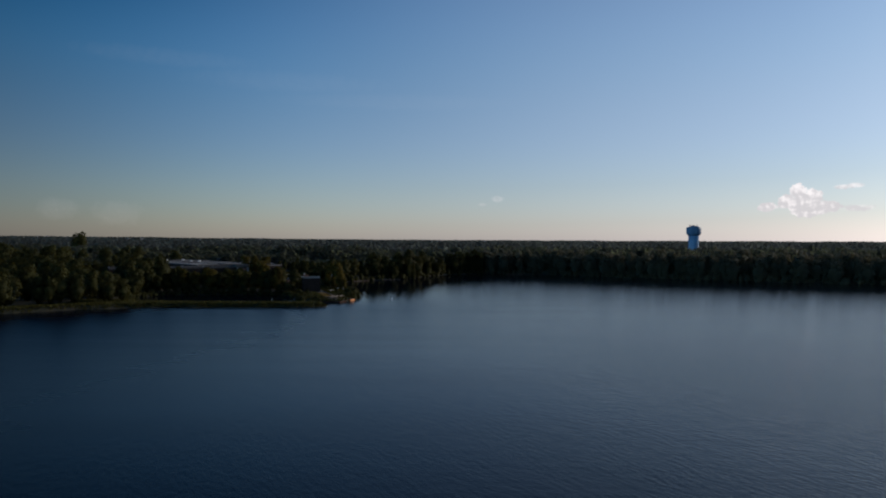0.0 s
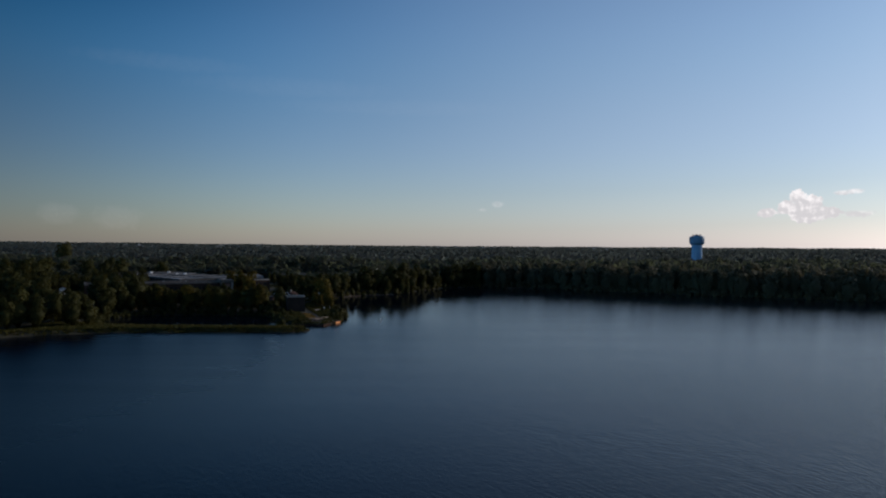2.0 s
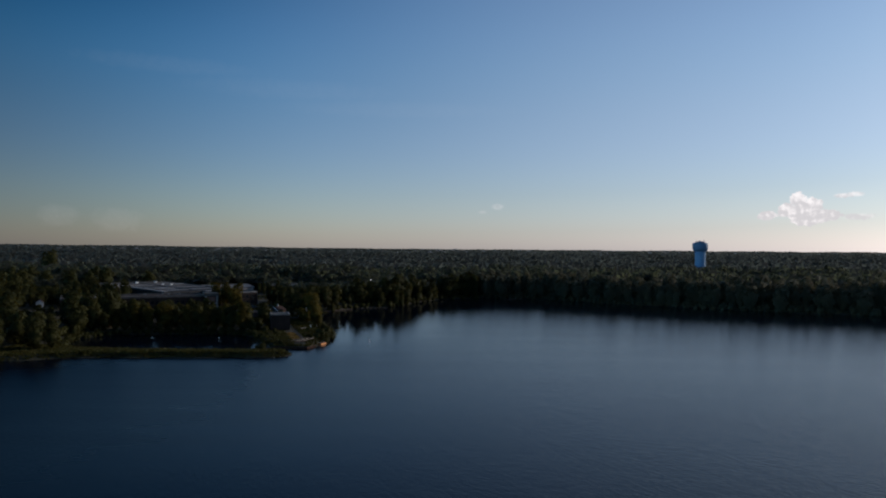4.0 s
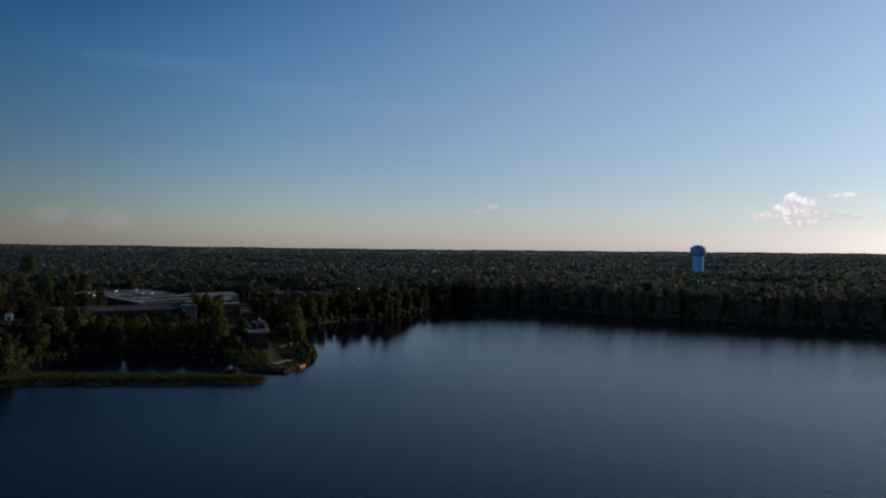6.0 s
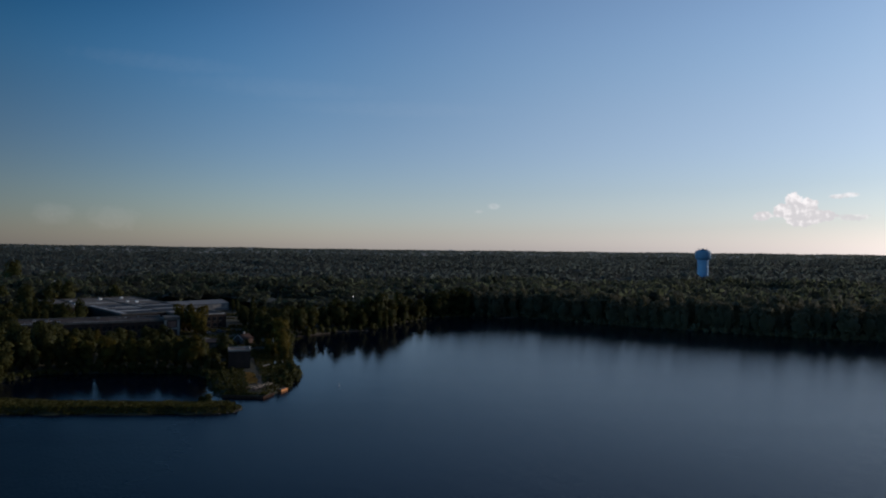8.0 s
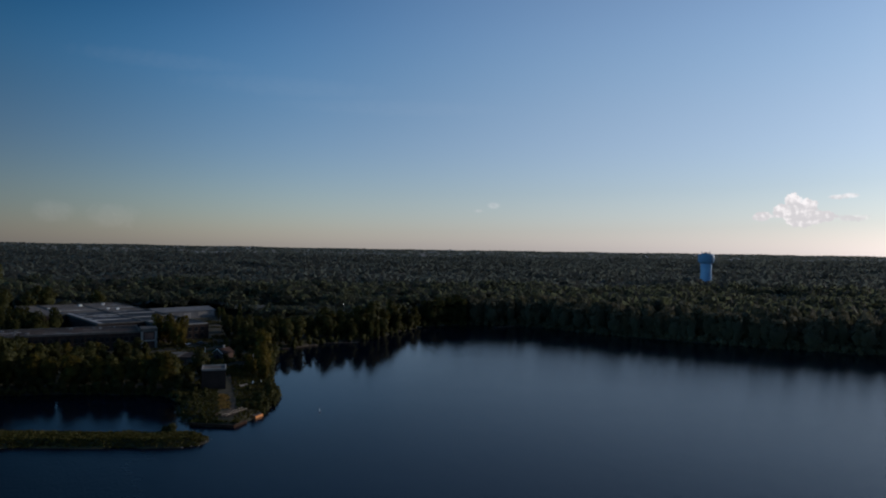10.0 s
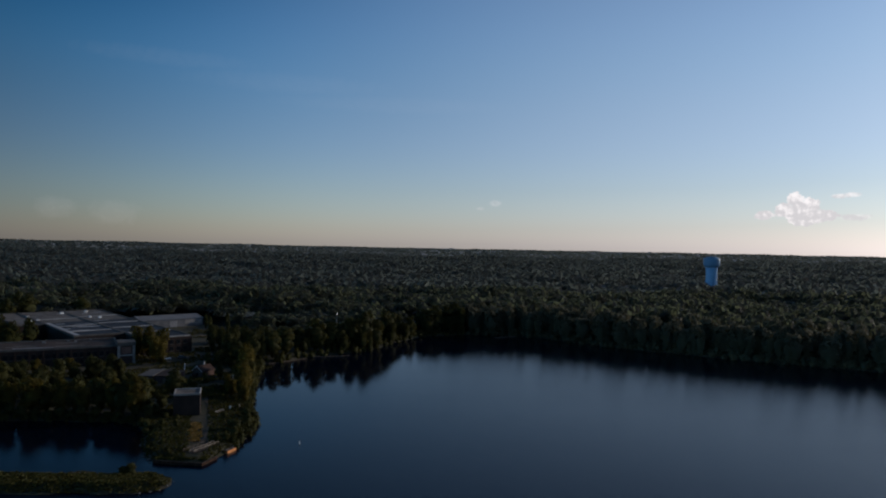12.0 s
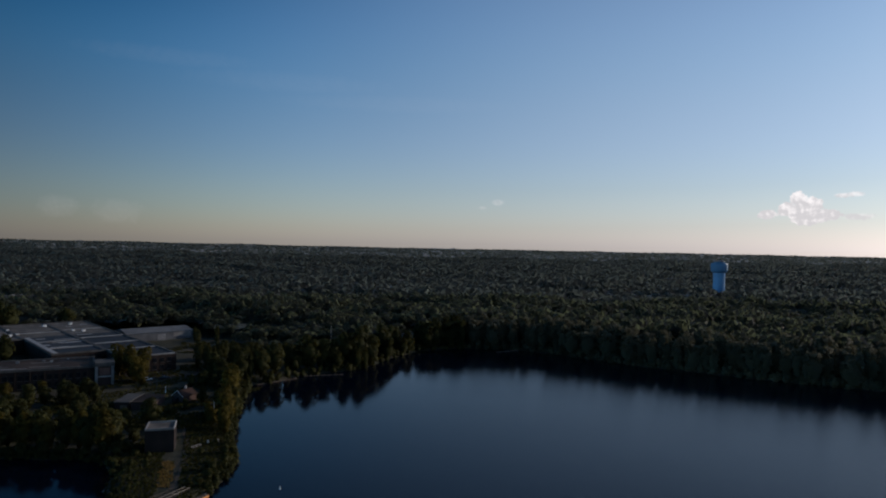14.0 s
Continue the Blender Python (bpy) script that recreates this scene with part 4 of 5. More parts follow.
def woods(name, places, scales, templates, mat, label):
    """Many trees as one mesh: copies of templates, turned and scaled."""
    turn = nrng.uniform(0, 2 * math.pi, len(places))
    which = nrng.integers(0, len(templates), len(places))
    out = []
    for k, tpl in enumerate(templates):
        sel = np.flatnonzero(which == k)
        c, s = np.cos(turn[sel]), np.sin(turn[sel])
        sc = scales[sel]
        x = tpl[None, ..., 0] * c[:, None, None] - tpl[None, ..., 1] * s[:, None, None]
        y = tpl[None, ..., 0] * s[:, None, None] + tpl[None, ..., 1] * c[:, None, None]
        z = np.broadcast_to(tpl[None, ..., 2], x.shape).copy()
        x[:, :, :4] = x[:, :, :4] * sc[:, 0, None, None] + places[sel, 0, None, None]
        y[:, :, :4] = y[:, :, :4] * sc[:, 0, None, None] + places[sel, 1, None, None]
        z[:, :, :4] = z[:, :, :4] * sc[:, 1, None, None] + places[sel, 2, None, None]
        out.append(np.stack([x, y, z], -1).reshape(-1, 8, 3))
    ob = new(name, quads_mesh(name, np.concatenate(out), mat))
    return tagged(ob, label, "woods", kind="stuff")


def scatter(x0, x1, y0, y1, step, accept):
    xs, ys = np.meshgrid(np.arange(x0, x1, step), np.arange(y0, y1, step))
    xs = xs + nrng.uniform(-0.42, 0.42, xs.shape) * step
    ys = ys + nrng.uniform(-0.42, 0.42, ys.shape) * step
    p = np.stack([xs.ravel(), ys.ravel()], 1)
    return p[accept(p[:, 0], p[:, 1])]


def in_mill(x, y):
    """The open ground of the mill and its yard."""
    dx, dy = x + 110.5, y - 469.5
    v, back = dx * MILL_V.x + dy * MILL_V.y, -(dx * MILL_U.x + dy * MILL_U.y)
    halls = ((v > -55) & (v < 12) & (back > -12) & (back < 170)) | ((v > -68) & (v < -50) & (back > 60) & (back < 170))
    wing = (v > -128) & (v < -28) & (back > -22) & (back < 40)
    shed = (v > -5) & (v < 58) & (back > 25) & (back < 135)
    yard = (x > -135) & (x < -74) & (y > 380) & (y < 462)
    low = (x > -185) & (x < -40) & (y < 380)
    mast = (np.hypot(x + 46, y - 541) < 9) | (np.hypot(x - 267, y - 448) < 6) | (np.hypot(x + 3.5, y - 586) < 9)
    drive = (np.abs((y - 525) + 0.39 * (x + 114)) < 6) & (x > -132) & (x < -92)
    garden = (np.abs(x + 3.5 - (594 - y) * 0.044) < 5.5) & (y > 545) & (y < 596)
    return garden | halls | wing | shed | yard | low | mast | drive | open_gap(x, y)


def in_view(x, y, slack=60):
    return np.abs(x - 10) < 0.70 * (y + 20) + slack


def near_ok(x, y):
    s = from_shore(x, y)
    return (s > 0.6) & ~in_mill(x, y) & in_view(x, y) & (y > 330) & ~((x < -60) & (y < 420) & (x > -185))


def with_height(p):
    return np.concatenate([p, height(p[:, 0], p[:, 1])[:, None]], 1)


def stands(x, y, big, small, seed):
    """Stands of older and younger trees: a height factor that steps from stand to stand."""
    w = wavy(x, y, big, seed) + 0.45 * wavy(x, y, big * 0.37, seed + 3)
    return 1 + 0.30 * np.tanh(2.2 * w) + 0.12 * wavy(x, y, small, seed + 1)


def skyward(quads, share):
    """Leaves that turn towards the open sky by a share."""
    way = quads[:, 4:] * (1 - share) + np.array([0, 0, share])
    return np.concatenate([quads[:, :4], way / np.linalg.norm(way, axis=2)[..., None]], 1)


EDGE_T = [skyward(full_crown(np.random.default_rng(100 + k), 14.5, 5.4, 0.3, 14, 430, 1.35, 0.0, 0.4), 0.6) for k in range(8)]
NEAR_T = [skyward(dome_quads(np.random.default_rng(150 + k), 14.5, 6.6, 4.5, 8, 92, 2.5), 0.35) for k in range(8)]
p = with_height(np.concatenate([scatter(-520, 620, 330, 800, 9.6, near_ok), scatter(-30, 620, 400, 640, 8.0, lambda x, y: near_ok(x, y) & (from_shore(x, y) < 15))]))
shore = from_shore(p[:, 0], p[:, 1])
# the far bank's wood climbs from the water to a tall ridge, and lies lower behind it
ridge = smooth((p[:, 0] + 30) / 60) * smooth((shore + 6) / 34) * (1 - smooth((shore - 55) / 45))
tall = np.where(ridge > 0.02, 0.93 + 0.08 * wavy(p[:, 0], p[:, 1], 17.0, 3), stands(p[:, 0], p[:, 1], 75.0, 17.0, 2) * 0.98)
sc = np.stack([nrng.uniform(0.7, 1.35, len(p)), nrng.uniform(0.92, 1.15, len(p)) * tall * (1 + 0.34 * ridge)], 1)
young = (p[:, 0] > -125) & (p[:, 0] < -36) & (p[:, 1] < 545)
sc *= np.where(young, 0.62, np.where((p[:, 0] < 5) & (p[:, 1] < 600), 0.8, 1.0))[:, None]
rim = (shore < 22) | (p[:, 0] < -30) & (p[:, 1] < 520)
cove = rim & (p[:, 0] < 35)
woods("woods", p[rim & ~cove], sc[rim & ~cove], EDGE_T, LEAF_FAR, "dense dark green trees along the lake shore")
woods("woods", p[cove], sc[cove], EDGE_T, LEAF, "dense young trees round the cove and the mill")
woods("woods", p[~rim], sc[~rim], NEAR_T, LEAF_WOOD, "dense dark green woods behind the lake shore")

MID_T = [skyward(dome_quads(np.random.default_rng(200 + k), 13.0, 7.6, 5.5, 5, 17, 5.0), 0.4) for k in range(12)]
p = with_height(scatter(-1700, 1750, 800, 2400, 13.2, lambda x, y: in_view(x, y) & (np.hypot(x - 358.8, y - 976.8) > 14)))
sc = np.stack([nrng.uniform(0.75, 1.45, len(p)), nrng.uniform(0.90, 1.08, len(p)) * stands(p[:, 0], p[:, 1], 150.0, 30.0, 1)], 1)
woods("woods", p, sc, MID_T, LEAF_CANOPY_HAZED, "dark green woodland canopy with haze in its colour")

FAR_T = [dome_quads(np.random.default_rng(400 + k), 12.5, 8.0, 7.0, 2, 6, 7.0) for k in range(12)]
p = with_height(scatter(-3300, 3300, 2400, 4750, 22.0, lambda x, y: in_view(x, y) & (np.hypot(x, y) < 4850)))
sc = np.stack([nrng.uniform(0.8, 1.4, len(p)), nrng.uniform(0.85, 1.1, len(p)) * (1 + 0.6 * (stands(p[:, 0], p[:, 1], 260.0, 90.0, 1) - 1))], 1)
woods("woods", p, sc, FAR_T, LEAF_CANOPY_HAZED, "woodland canopy far off under the horizon, haze in its colour")

# an added sheet stands for lower boughs and tones the dark gaps between crowns
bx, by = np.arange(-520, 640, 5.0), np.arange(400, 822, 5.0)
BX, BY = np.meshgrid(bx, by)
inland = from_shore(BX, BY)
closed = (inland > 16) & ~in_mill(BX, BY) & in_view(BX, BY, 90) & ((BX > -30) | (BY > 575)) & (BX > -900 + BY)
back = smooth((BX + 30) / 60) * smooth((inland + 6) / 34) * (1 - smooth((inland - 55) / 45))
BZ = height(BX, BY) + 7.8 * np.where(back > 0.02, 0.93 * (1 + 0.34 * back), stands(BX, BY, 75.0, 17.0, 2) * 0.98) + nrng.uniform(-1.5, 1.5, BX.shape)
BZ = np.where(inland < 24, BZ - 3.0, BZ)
boughs = new("woods", grid_mesh("woods", bx, by, BZ, LEAF_GAP_FILL, closed[:-1, :-1] & closed[1:, 1:] & closed[1:, :-1] & closed[:-1, 1:]))
tagged(boughs, "leafy sheet of lower boughs filling dark gaps in the woods", "woods", kind="stuff")

# the canopy far off, one uneven sheet round the whole horizon
ang = np.radians(np.concatenate([np.arange(-46, 46, 0.3), np.arange(46, 314.1, 2.0)]))
rad = 810 * (4960 / 810) ** (np.linspace(0, 1, 210))
A, R = np.meshgrid(ang, rad)
X, Y = R * np.sin(A), R * np.cos(A)
# nearer in, the sheet is raised to fill dark gaps between the crowns
under = np.where(Y < 2400, 7.8 * stands(X, Y, 150.0, 30.0, 1), 9.8 * (1 + 0.6 * (stands(X, Y, 260.0, 90.0, 1) - 1)))
Z = height(X, Y) + under + nrng.uniform(-1.6, 1.6, X.shape) + 6.0 * ((nrng.random(X.shape) > 0.995) & (R > 2350))
Z = np.where(np.hypot(X - 358.8, Y - 976.8) < 14, height(X, Y), Z)
Z[0] = height(X[0], Y[0])
co = np.stack([X, Y, Z], -1).reshape(-1, 3)
j, i = np.mgrid[0:len(rad) - 1, 0:len(ang)]
n2 = (i + 1) % len(ang)
faces = np.stack([j * len(ang) + i, (j + 1) * len(ang) + i, (j + 1) * len(ang) + n2, j * len(ang) + n2], -1).reshape(-1, 4)
far = new("far_woods", sheet_mesh("far_woods", co, faces, LEAF_HORIZON_HAZED))
tagged(far, "unbroken dark woodland reaching the horizon, greyed with painted haze", "woods", kind="stuff")


# ---- the shore: bank scrub, grass, stones ----
LOW_T = [full_crown(np.random.default_rng(300 + k), 5.0, 3.0, 0.0, 7, 50, 1.2, 0.0, 0.3) for k in range(5)]
p = with_height(scatter(-100, 620, 395, 620, 3.4, lambda x, y: (np.abs(from_shore(x, y) - 1.6) < 3.0) & in_view(x, y) & (np.hypot(x - 266, y - 445) > 3)))
p[:, 2] = np.minimum(p[:, 2], 0.6) - 0.7
sc = np.stack([nrng.uniform(0.7, 1.2, len(p)), nrng.uniform(0.6, 1.3, len(p))], 1)
east = p[:, 0] > 35
woods("bank_scrub", p[east], sc[east], LOW_T, LEAF_FAR, "dark overhanging scrub along the far lake bank")
woods("bank_scrub", p[~east], sc[~east] * 0.8, LOW_T, LEAF, "low dark scrub round the cove")
p = with_height(scatter(-230, -38, 205, 430, 1.7, lambda x, y: (np.abs(from_shore(x, y) - 0.9) < 1.7) & ~((y < 309) & (x > -60)) & ~(y < 294)))
p[:, 2] = np.minimum(p[:, 2], 0.7) - 0.4
p = p[np.hypot(p[:, 0] + 42, p[:, 1] - 309.6) > 3.2]
sc = np.stack([nrng.uniform(0.3, 0.55, len(p)), nrng.uniform(0.3, 0.6, len(p))], 1)
sc *= np.where((p[:, 0] < -50) & (p[:, 0] > -72) & (p[:, 1] < 336), 0.5, 1.0)[:, None]
woods("bank_scrub", p, sc, LOW_T, LEAF, "low green scrub round the inlet and the point")


def tufts(name, places, tall, wide, mat, label):
    """Upright tufts of blades, three crossed faces each, as one mesh."""
    out = []
    for k in range(3):
        a = nrng.uniform(0, math.pi, len(places))
        h = tall * nrng.uniform(0.5, 1.3, len(places))
        w = wide * nrng.uniform(0.6, 1.2, len(places))
        d = np.stack([np.cos(a) * w, np.sin(a) * w, np.zeros(len(places))], 1)
        lean = np.stack([nrng.normal(0, 0.18, len(places)), nrng.normal(0, 0.18, len(places)), h], 1)
        out.append(np.stack([places - d * 0.5, places + d * 0.5, places + d * 0.75 + lean, places - d * 0.6 + lean * 0.9], 1))
    ob = new(name, quads_mesh(name, np.concatenate(out), mat))
    return tagged(ob, label, "grass", kind="stuff")


p = with_height(scatter(-150, -46, 272, 293, 0.6, lambda x, y: (from_shore(x, y) > 0.3) & ((np.abs(y - 285.4) > 0.55) | (x > -63))))
q = with_height(scatter(-235, -118, 190, 282, 0.95, lambda x, y: (from_shore(x, y) > 0.5) & (from_shore(x, y) < 11)))
tufts("grass", q, 0.45, 0.8, GRASS, "rough grass along the open bank")
tufts("grass", p, 0.34, 0.7, GRASS, "rough grass on the jetty's crest")
p = with_height(scatter(-76, -40, 297, 372, 0.9, lambda x, y: (from_shore(x, y) > 0.6) & (np.abs(x + 51 + (y - 316) * 0.34) > 1.2) & (np.abs(x + 53.8 + (y - 316) * 0.34) > 1.7 - 0.6 * wavy(x, y, 2.2))))
tufts("grass", p, 0.4, 0.6, LEAF, "rough green weeds on the point")
# dry grass, with a patch of low sun put into its golden colour
DRY_SUNLIT = foliage("sunlit_dry_blades", (0.18, 0.11, 0.035), (0.42, 0.26, 0.09), 0.45, 0.3)
p = with_height(scatter(-66, -46, 313, 334, 0.6, lambda x, y: (np.abs(x + 53.7 + (y - 316) * 0.34) + 0.9 * wavy(x, y, 2.2) + 0.6 * nrng.random(x.shape) < 2.2 - 0.03 * np.abs(y - 322)) & (np.abs(x + 51 + (y - 316) * 0.34) > 0.8)))
tufts("grass", p, 0.28, 0.5, DRY_SUNLIT, "dry grass beside the track, golden with sun in its colour")
p = with_height(scatter(-140, -72, 398, 560, 1.5, lambda x, y: (wavy(x, y, 9.0) > -0.25) & ~((x < -112) & (y > 462) & (y < 520))))
tufts("grass", p, 0.4, 0.8, GRASS, "rough grass in the mill yard")


p = with_height(scatter(-128, -62, 366, 400, 1.3, lambda x, y: wavy(x, y, 9.0) > -0.35))
tufts("grass", p, 0.6, 0.9, LEAF, "rough weeds below the mill yard")
p = scatter(-58, -44.6, 299, 304.4, 0.55, lambda x, y: wavy(x, y, 3.0) > -0.6)
p = np.concatenate([p, np.full((len(p), 1), 0.73)], 1)
tufts("grass", p, 0.6, 0.7, LEAF, "rough green weeds over the wall's earth fill")


def stones(name, line, count, size, label):
    bm = bmesh.new()
    r = random.Random(count)
    for k in range(count):
        i = r.randrange(len(line) - 1)
        f = r.random()
        x = line[i][0] * (1 - f) + line[i + 1][0] * f + r.uniform(-0.9, 0.9)
        y = line[i][1] * (1 - f) + line[i + 1][1] * f + r.uniform(-0.9, 0.9)
        g = bmesh.ops.create_icosphere(bm, subdivisions=1, radius=size * r.uniform(0.5, 1.3), matrix=pose(x, y, max(0.0, ground_at(x, y)) + 0.05, r.uniform(0, 90), r.uniform(0, 90), r.uniform(0, 90)))
        for v in g["verts"]:
            v.co += Vector((r.uniform(-1, 1), r.uniform(-1, 1), r.uniform(-1, 1))) * size * 0.2
    ob = new(name, mesh_of(name, bm, STONE))
    return tagged(ob, label, "stones", kind="stuff")


stones("shore_stones", JETTY[2:6], 12, 0.25, "grey boulders along the jetty's edge")
stones("shore_stones", POINT[:3], 22, 0.32, "grey boulders round the point")


def strip(name, line, width, mat, lift=0.07):
    """A track laid on the ground along a line."""
    pts = []
    for (ax, ay), (bx, by) in zip(line, line[1:]):
        n = max(2, int(math.hypot(bx - ax, by - ay)))
        pts += [(ax + (bx - ax) * k / n, ay + (by - ay) * k / n) for k in range(n)]
    bm = bmesh.new()
    rows = []
    for k, (x, y) in enumerate(pts):
        a, b = pts[max(k - 1, 0)], pts[min(k + 1, len(pts) - 1)]
        d = Vector((b[0] - a[0], b[1] - a[1])).normalized()
        w = width * (0.9 + 0.2 * math.sin(k * 0.9))
        rows.append([bm.verts.new((x - d.y * w * e, y + d.x * w * e, ground_at(x - d.y * w * e, y + d.x * w * e) + lift)) for e in (-0.5, -0.17, 0.17, 0.5)])
    for r0, r1 in zip(rows, rows[1:]):
        for k in range(3):
            bm.faces.new((r0[k], r0[k + 1], r1[k + 1], r1[k]))
    return new(name, mesh_of(name, bm, mat))


tagged(strip("path", [(-50.5, 312), (-51, 317), (-54, 330), (-57.6, 341), (-61.5, 353), (-69, 369), (-78, 388), (-82, 396)], 1.4, PATH_DIRT), "pale trodden dirt track over the point", "path", kind="structure")
tagged(strip("path", [(-150, 288), (-132, 286.0), (-112, 285.2), (-86, 285.4), (-63, 286.2)], 0.9, PATH_DIRT), "pale trodden footpath along the jetty's crest", "path", kind="structure")
tagged(strip("road", [(-126, 441), (-112, 449), (-98, 456.5), (-88, 470)], 4.5, COPING), "pale worn concrete yard road", "road", kind="structure")
tagged(strip("road", [(-128, 531), (-116, 526), (-100, 520)], 3.5, PATH_DIRT), "pale gravel drive beyond the mill", "road", kind="structure")


# ---- the point: wall, dock, floats, clutter ----
def sheet_wall():
    w = thing("retaining_wall", (-58.5, 298.4, 0), "dark rusty sheet-pile wall at the end of the point", "retaining wall")
    run = [(0, 0), (13.6, -1.9), (15.6, 4.5)]
    pile = mesh_of("sheet_pile", boxed(-0.27, -0.12, -1.5, 0.27, 0.12, 0.75, bevel=0.05), RUST)
    for (ax, ay), (bx, by) in zip(run, run[1:]):
        n = int(math.hypot(bx - ax, by - ay) / 0.56)
        turn = math.degrees(math.atan2(by - ay, bx - ax))
        for k in range(n):
            f = (k + 0.5) / n
            o = new("sheet_pile", pile)
            o.parent = w
            o.matrix_basis = pose(ax + (bx - ax) * f, ay + (by - ay) * f + (0.1 if k % 2 else 0), 0, 0, 0, turn)
        cap = part("cap", boxed(0, -0.2, 0.76, math.hypot(bx - ax, by - ay), 0.2, 0.86, bevel=0.03), TIMBER_DARK, w, "dark timber cap")
        cap.matrix_basis = pose(ax, ay, 0, 0, 0, turn)


def fill_behind_wall():
    bm = boxed(-58.3, 298.7, -1, -44.3, 304.5, 0.75, bevel=0.1)
    return tagged(new("wall_fill", mesh_of("wall_fill", bm, GROUND)), "trodden earth fill behind the sheet-pile wall", "ground", kind="structure")


def landing():
    d = thing("landing_stage", (-50.6, 302.6, 1.45), "dark timber landing stage with pale handrails on the point", "landing stage", turn=-22)
    plank = mesh_of("plank", boxed(-1.9, -0.13, 0.2, 1.9, 0.13, 0.27, bevel=0.015), TIMBER_DARK)
    for k in range(34):
        o = new("plank", plank)
        o.parent = d
        o.location = (0.02 * math.sin(k * 2.1), 0.15 + k * 0.29, 0)
    for x in (-1.6, 0.0, 1.6):
        part("beam", boxed(x - 0.12, 0, -0.05, x + 0.12, 9.9, 0.197, bevel=0.02), TIMBER_DARK, d)
    for x, mat in ((-1.85, TIMBER), (0.3, TIMBER_PALE), (1.85, TIMBER_PALE)):
        rail = part("handrail", boxed(x - 0.045, 0, 0.86, x + 0.045, 9.9, 0.93, bevel=0.01), mat, d, "worn timber handrail")
        part("mid_rail", boxed(x - 0.03, 0, 0.52, x + 0.03, 9.9, 0.58, bevel=0.01), TIMBER, rail)
        for k in range(6):
            part("post", boxed(x - 0.05, k * 1.95, 0.2, x + 0.05, k * 1.95 + 0.1, 0.857, bevel=0.01), TIMBER, rail)
    for k in range(4):
        part("fender_pile", tube(bmesh.new(), [(2.45, 0.1 + k * 0.8, -3.4), (2.4, 0.1 + k * 0.8, 0.4)], [0.17, 0.15], 8), TIMBER_DARK, d, "round fender pile")


def float_box():
    f = thing("work_float", (-41.6, 309.4, 0), "work float at the bank with orange evening sun in its colour", "float", turn=68)
    part("hull", boxed(-1.9, -0.85, -0.4, 1.9, 0.85, 0.7, bevel=0.08), ORANGE, f)
    part("deck", boxed(-1.8, -0.75, 0.702, 1.8, 0.75, 0.78, bevel=0.02), TIMBER, f)
    for x in (-1.5, 1.5):
        part("bollard", tube(bmesh.new(), [(x, 0, 0.78), (x, 0, 1.1)], [0.1, 0.12], 8), STEEL, f)


def buoy():
    b = thing("buoy", (-23.7, 317.5, 0), "small white marker buoy afloat on the lake", "buoy")
    part("float", lathe(bmesh.new(), [(0.08, -0.3), (0.22, -0.18), (0.25, 0.0), (0.21, 0.17), (0.12, 0.25)], 16), WHITE_PAINT, b)
    part("marker", lathe(bmesh.new(), [(0.11, 0.25), (0.09, 0.8), (0.07, 0.95), (0.02, 0.98)], 12), WHITE_PAINT, b)


def dock(line, width, label, z=0.45):
    (ax, ay), (bx, by) = line
    length = math.hypot(bx - ax, by - ay)
    d = thing("timber_dock", (ax, ay, 0), label, "dock", "docks along the lake", math.degrees(math.atan2(by - ay, bx - ax)))
    n = int(length / 0.5)
    plank = mesh_of("plank", boxed(-0.22, -width / 2, z, 0.22, width / 2, z + 0.06, bevel=0.015), TIMBER)
    for k in range(n):
        o = new("plank", plank)
        o.parent = d
        o.location = ((k + 0.5) * length / n, 0, 0)
    for y in (-width * 0.35, width * 0.35):
        part("beam", boxed(0, y - 0.07, z - 0.2, length, y + 0.07, z - 0.003), TIMBER, d)
    for k in range(int(length / 3) + 1):
        for y in (-width / 2, width / 2):
            part("pile", tube(bmesh.new(), [(k * 3.0, y, -1.8), (k * 3.0, y, z + 0.5)], [0.1, 0.09], 6), TIMBER, d)


def board(x, y, turn, label):
    b = thing("sign_board", (x, y, ground_at(x, y)), label, "sign", "boards on the point", turn)
    part("panel", boxed(-0.3, -0.04, 0.6, 0.3, 0.04, 1.5, bevel=0.02), WHITE_PAINT, b)
    for e in (-0.24, 0.24):
        part("post", boxed(e - 0.05, 0.045, -0.4, e + 0.05, 0.14, 1.8, bevel=0.01), TIMBER, b)


def rowing_boat(x, y, turn):
    b = thing("rowing_boat", (x, y, ground_at(x, y) + 0.05), "pale rowing boat drawn up on the grass", "boat", "boats drawn up on the point", turn)
    bm = bmesh.new()
    rows = []
    for k in range(9):
        f = k / 8
        w = 0.72 * math.sin(math.pi * (0.12 + 0.8 * f)) ** 0.7
        rows.append([bm.verts.new((-2.1 + 4.2 * f, e * w, h + 0.12 * (2 * f - 1) ** 2)) for e, h in ((-1, 0.55), (-0.75, 0.15), (0, 0.0), (0.75, 0.15), (1, 0.55))])
    for r0, r1 in zip(rows, rows[1:]):
        for k in range(4):
            bm.faces.new((r0[k], r1[k], r1[k + 1], r0[k + 1]))
    bmesh.ops.solidify(bm, geom=list(bm.faces), thickness=0.05)
    part("hull", bm, CONCRETE, b)
    for e in (-0.9, 0.5):
        part("thwart", boxed(e - 0.12, -0.58, 0.36, e + 0.12, 0.58, 0.41), TIMBER, b)


sheet_wall()
fill_behind_wall()
landing()
float_box()
buoy()
dock([(-64.5, 445.5), (-50.0, 461.5)], 0.7, "grey timber dock along the wooded bank")
dock([(-47.5, 467), (-29.5, 473.5)], 0.8, "long grey timber dock under the trees")
dock([(52.0, 552), (66, 560)], 1.4, "low grey timber dock at the far bank")
board(-54.0, 350.2, 12, "white board on two posts on the point")
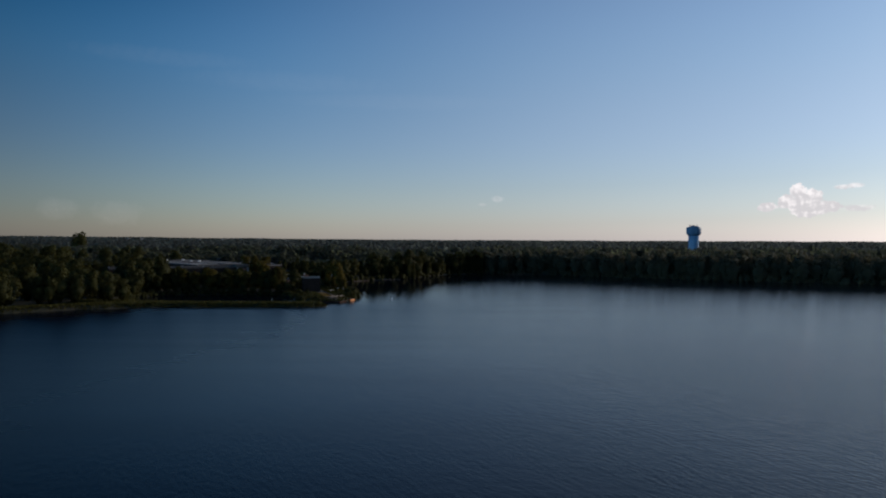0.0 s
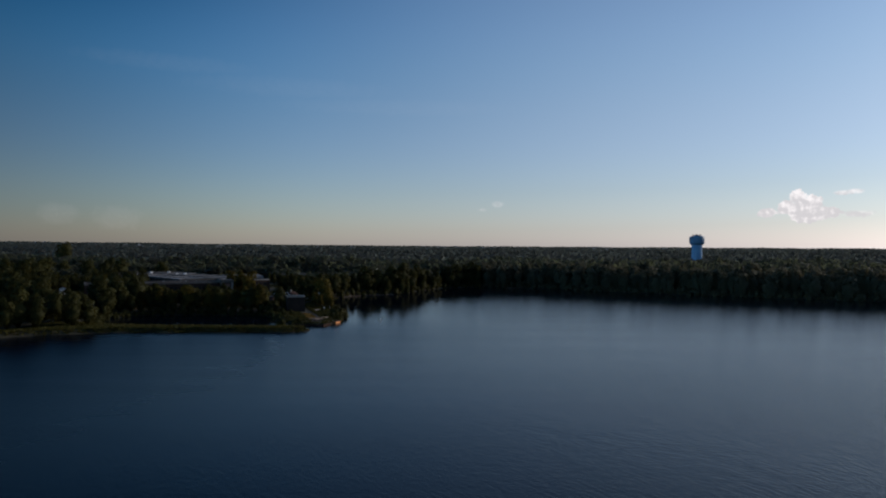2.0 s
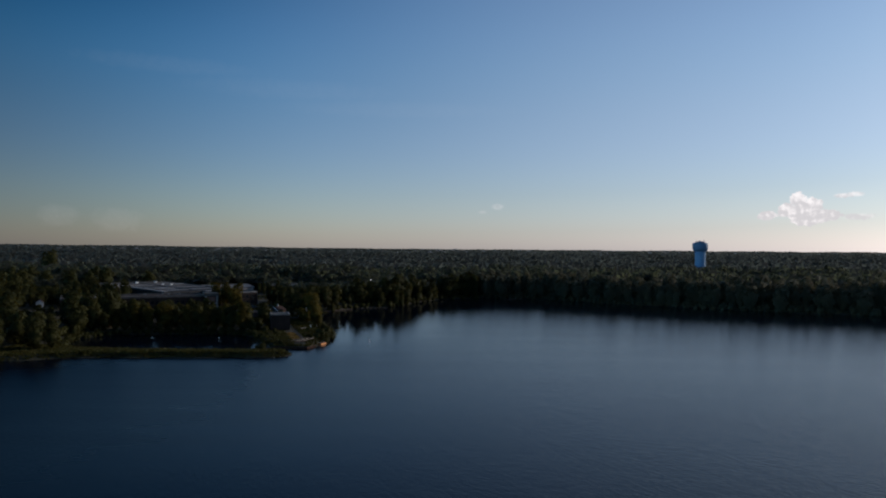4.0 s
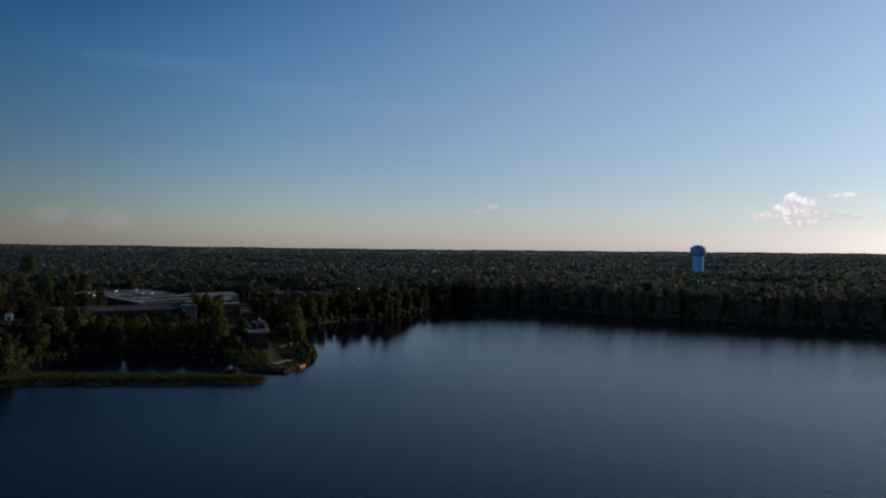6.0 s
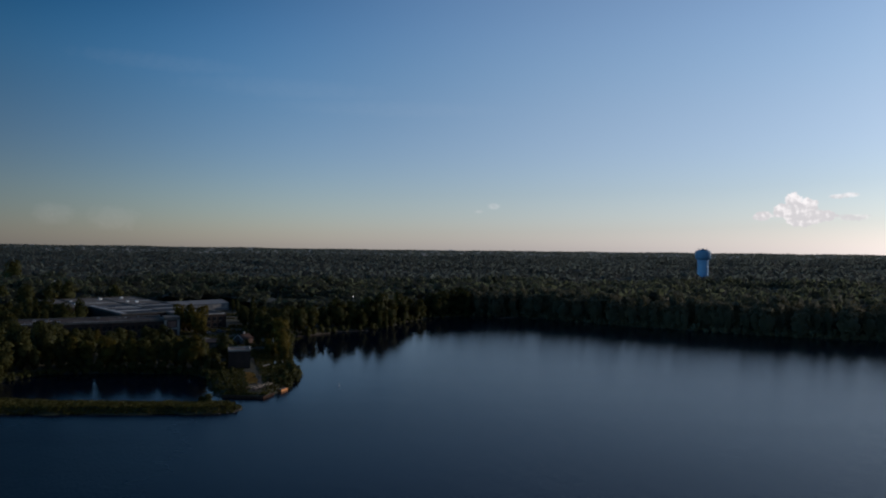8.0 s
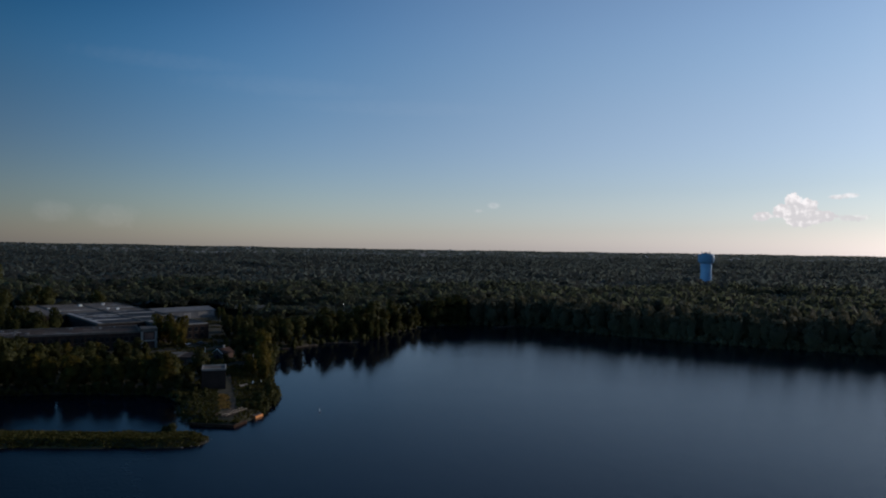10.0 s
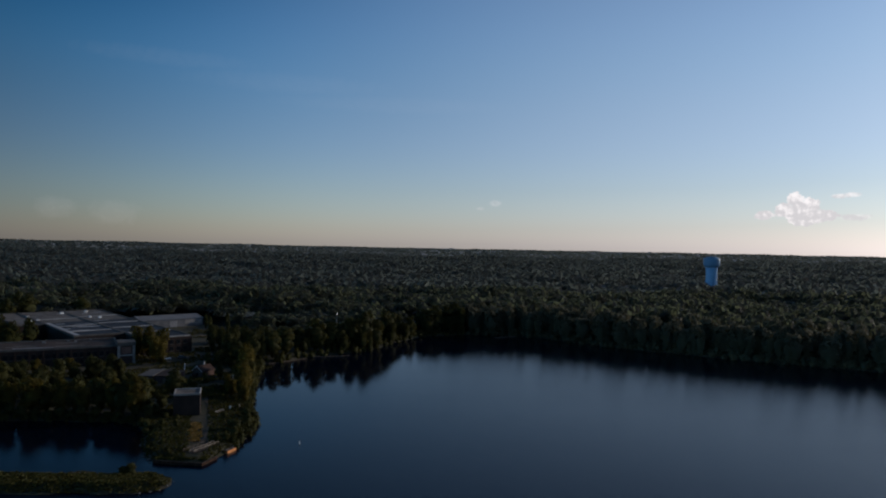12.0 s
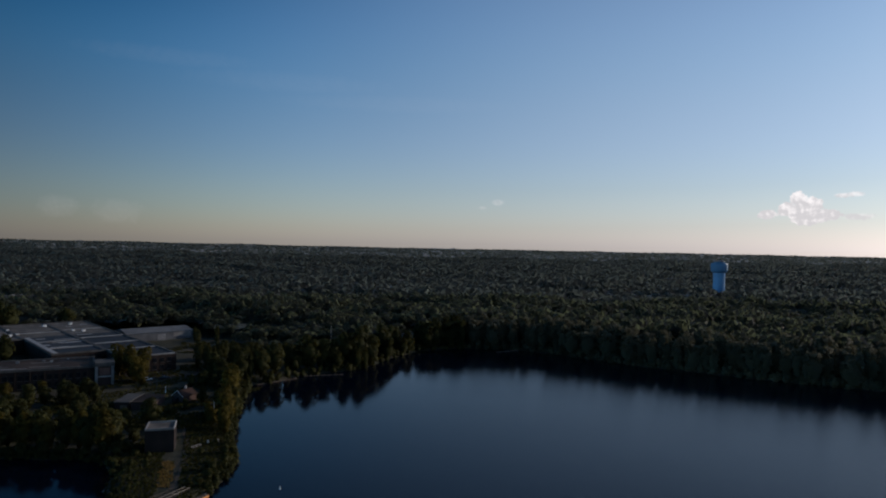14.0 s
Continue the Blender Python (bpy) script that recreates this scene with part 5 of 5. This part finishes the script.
board(-51.6, 352.0, -10, "white board on two posts on the point")
rowing_boat(-56.6, 347.4, 70)


def pole(x, y, tall):
    p_ = thing("utility_pole", (x, y, ground_at(x, y)), "weathered timber utility pole with a crossarm", "pole", "poles round the mill")
    part("shaft", tube(bmesh.new(), [(0, 0, -0.5), (0, 0, tall)], [0.17, 0.11], 8), TIMBER_PALE, p_)
    part("crossarm", boxed(-1.1, -0.06, tall - 0.9, 1.1, 0.06, tall - 0.75, bevel=0.01), TIMBER, p_)


pole(-61.5, 378.0, 7.0)


def post(x, y, tall):
    p_ = thing("marker_post", (x, y, ground_at(x, y)), "short white-painted timber post in the yard", "post", "posts round the mill")
    part("shaft", boxed(-0.14, -0.14, -0.4, 0.14, 0.14, tall, bevel=0.02), WHITE_PAINT, p_)
    part("cap", boxed(-0.19, -0.19, tall + 0.002, 0.19, 0.19, tall + 0.09, bevel=0.02), WHITE_PAINT, p_)


post(-94.8, 418.0, 2.6)


def cottage(x, y, turn, mat, label, size=(9.0, 7.0, 3.2)):
    a, b, c = size
    h = thing("cottage", (x, y, ground_at(x, y)), label, "house", "houses along the lake", turn)
    bm = boxed(-a / 2, 0, -1, a / 2, b, c)
    g = [bm.verts.new(v) for v in ((-a / 2, 0, c), (a / 2, 0, c), (0, 0, c + a * 0.3), (-a / 2, b, c), (a / 2, b, c), (0, b, c + a * 0.3))]
    for f in ((0, 1, 2), (5, 4, 3), (0, 2, 5, 3), (2, 1, 4, 5)):
        bm.faces.new([g[i] for i in f])
    part("wall", bm, mat, h)
    part("roof", gabled(h, -a / 2, a / 2, 0, b, c + 0.1, c + a * 0.3 + 0.12), SHINGLE, h, "dark shingle roof")
    windows_on(h, -a * 0.4, a * 0.4, -0.02, (1.0,), min(1.1, a * 0.12), 1.2, a * 0.3)
    part("door", boxed(-0.45, -0.08, -0.2, 0.45, -0.005, 1.9, bevel=0.02), TIMBER, h)


cottage(-3.5, 594, 6, WHITE_PAINT, "white cottage with a dark roof among shore trees")
cottage(-229, 438, 30, WHITE_PAINT, "small white gabled house half hidden by tall trees", (3.8, 5.0, 3.4))
cottage(267.5, 449, 20, CONCRETE, "small pale boathouse at the wooded bank", (2.4, 3.0, 1.9))


def car(x, y, turn, paint, label):
    c = thing("car", (x, y, ground_at(x, y) + 0.1), label, "car", "cars in the mill yard", turn)
    bm = boxed(-2.1, -0.85, 0.3, 2.1, 0.85, 0.85, bevel=0.12)
    part("body", bm, paint, c)
    bm = bmesh.new()
    lo, hi = [(-1.5, -0.78, 0.8), (1.1, -0.78, 0.8), (1.1, 0.78, 0.8), (-1.5, 0.78, 0.8)], [(-1.1, -0.65, 1.4), (0.5, -0.65, 1.4), (0.5, 0.65, 1.4), (-1.1, 0.65, 1.4)]
    v = [bm.verts.new(q) for q in lo + hi]
    for f in ((4, 5, 6, 7), (0, 1, 5, 4), (1, 2, 6, 5), (2, 3, 7, 6), (3, 0, 4, 7)):
        bm.faces.new([v[i] for i in f])
    cabin = part("cabin", bm, PANE, c, "dark glazed cabin")
    part("roof_panel", boxed(-1.1, -0.66, 1.402, 0.52, 0.66, 1.46, bevel=0.02), paint, cabin)
    for wx_ in (-1.3, 1.3):
        for wy_ in (-0.86, 0.86):
            part("wheel", tube(bmesh.new(), [(wx_, wy_ - 0.1, 0.3), (wx_, wy_ + 0.1, 0.3)], [0.32, 0.32], 14), RUBBER, c)


car(-112.5, 441.5, 30, CAR_WHITE, "white car parked in the mill yard")
car(-106.5, 445.5, 30, CAR_DARK, "dark car parked in the mill yard")


def light_mast(x, y, tall):
    m = thing("light_mast", (x, y, ground_at(x, y)), "tall steel light mast with one white lamp lit", "lamp")
    part("shaft", tube(bmesh.new(), [(0, 0, -0.5), (0, 0, tall - 0.3)], [0.14, 0.08], 8), STEEL, m)
    mat, n = material("lamp_glow")
    e = n.add("ShaderNodeEmission")
    e.inputs["Color"].default_value, e.inputs["Strength"].default_value = (1.0, 0.97, 0.9, 1), 4.0
    finish(n, e.outputs[0])
    part("lamp", lathe(bmesh.new(), [(0.05, tall - 0.3), (0.11, tall - 0.2), (0.13, tall - 0.1), (0.09, tall), (0.02, tall + 0.04)], 12), mat, m, "lit white lamp globe")


light_mast(-47.5, 544.4, 13.0)
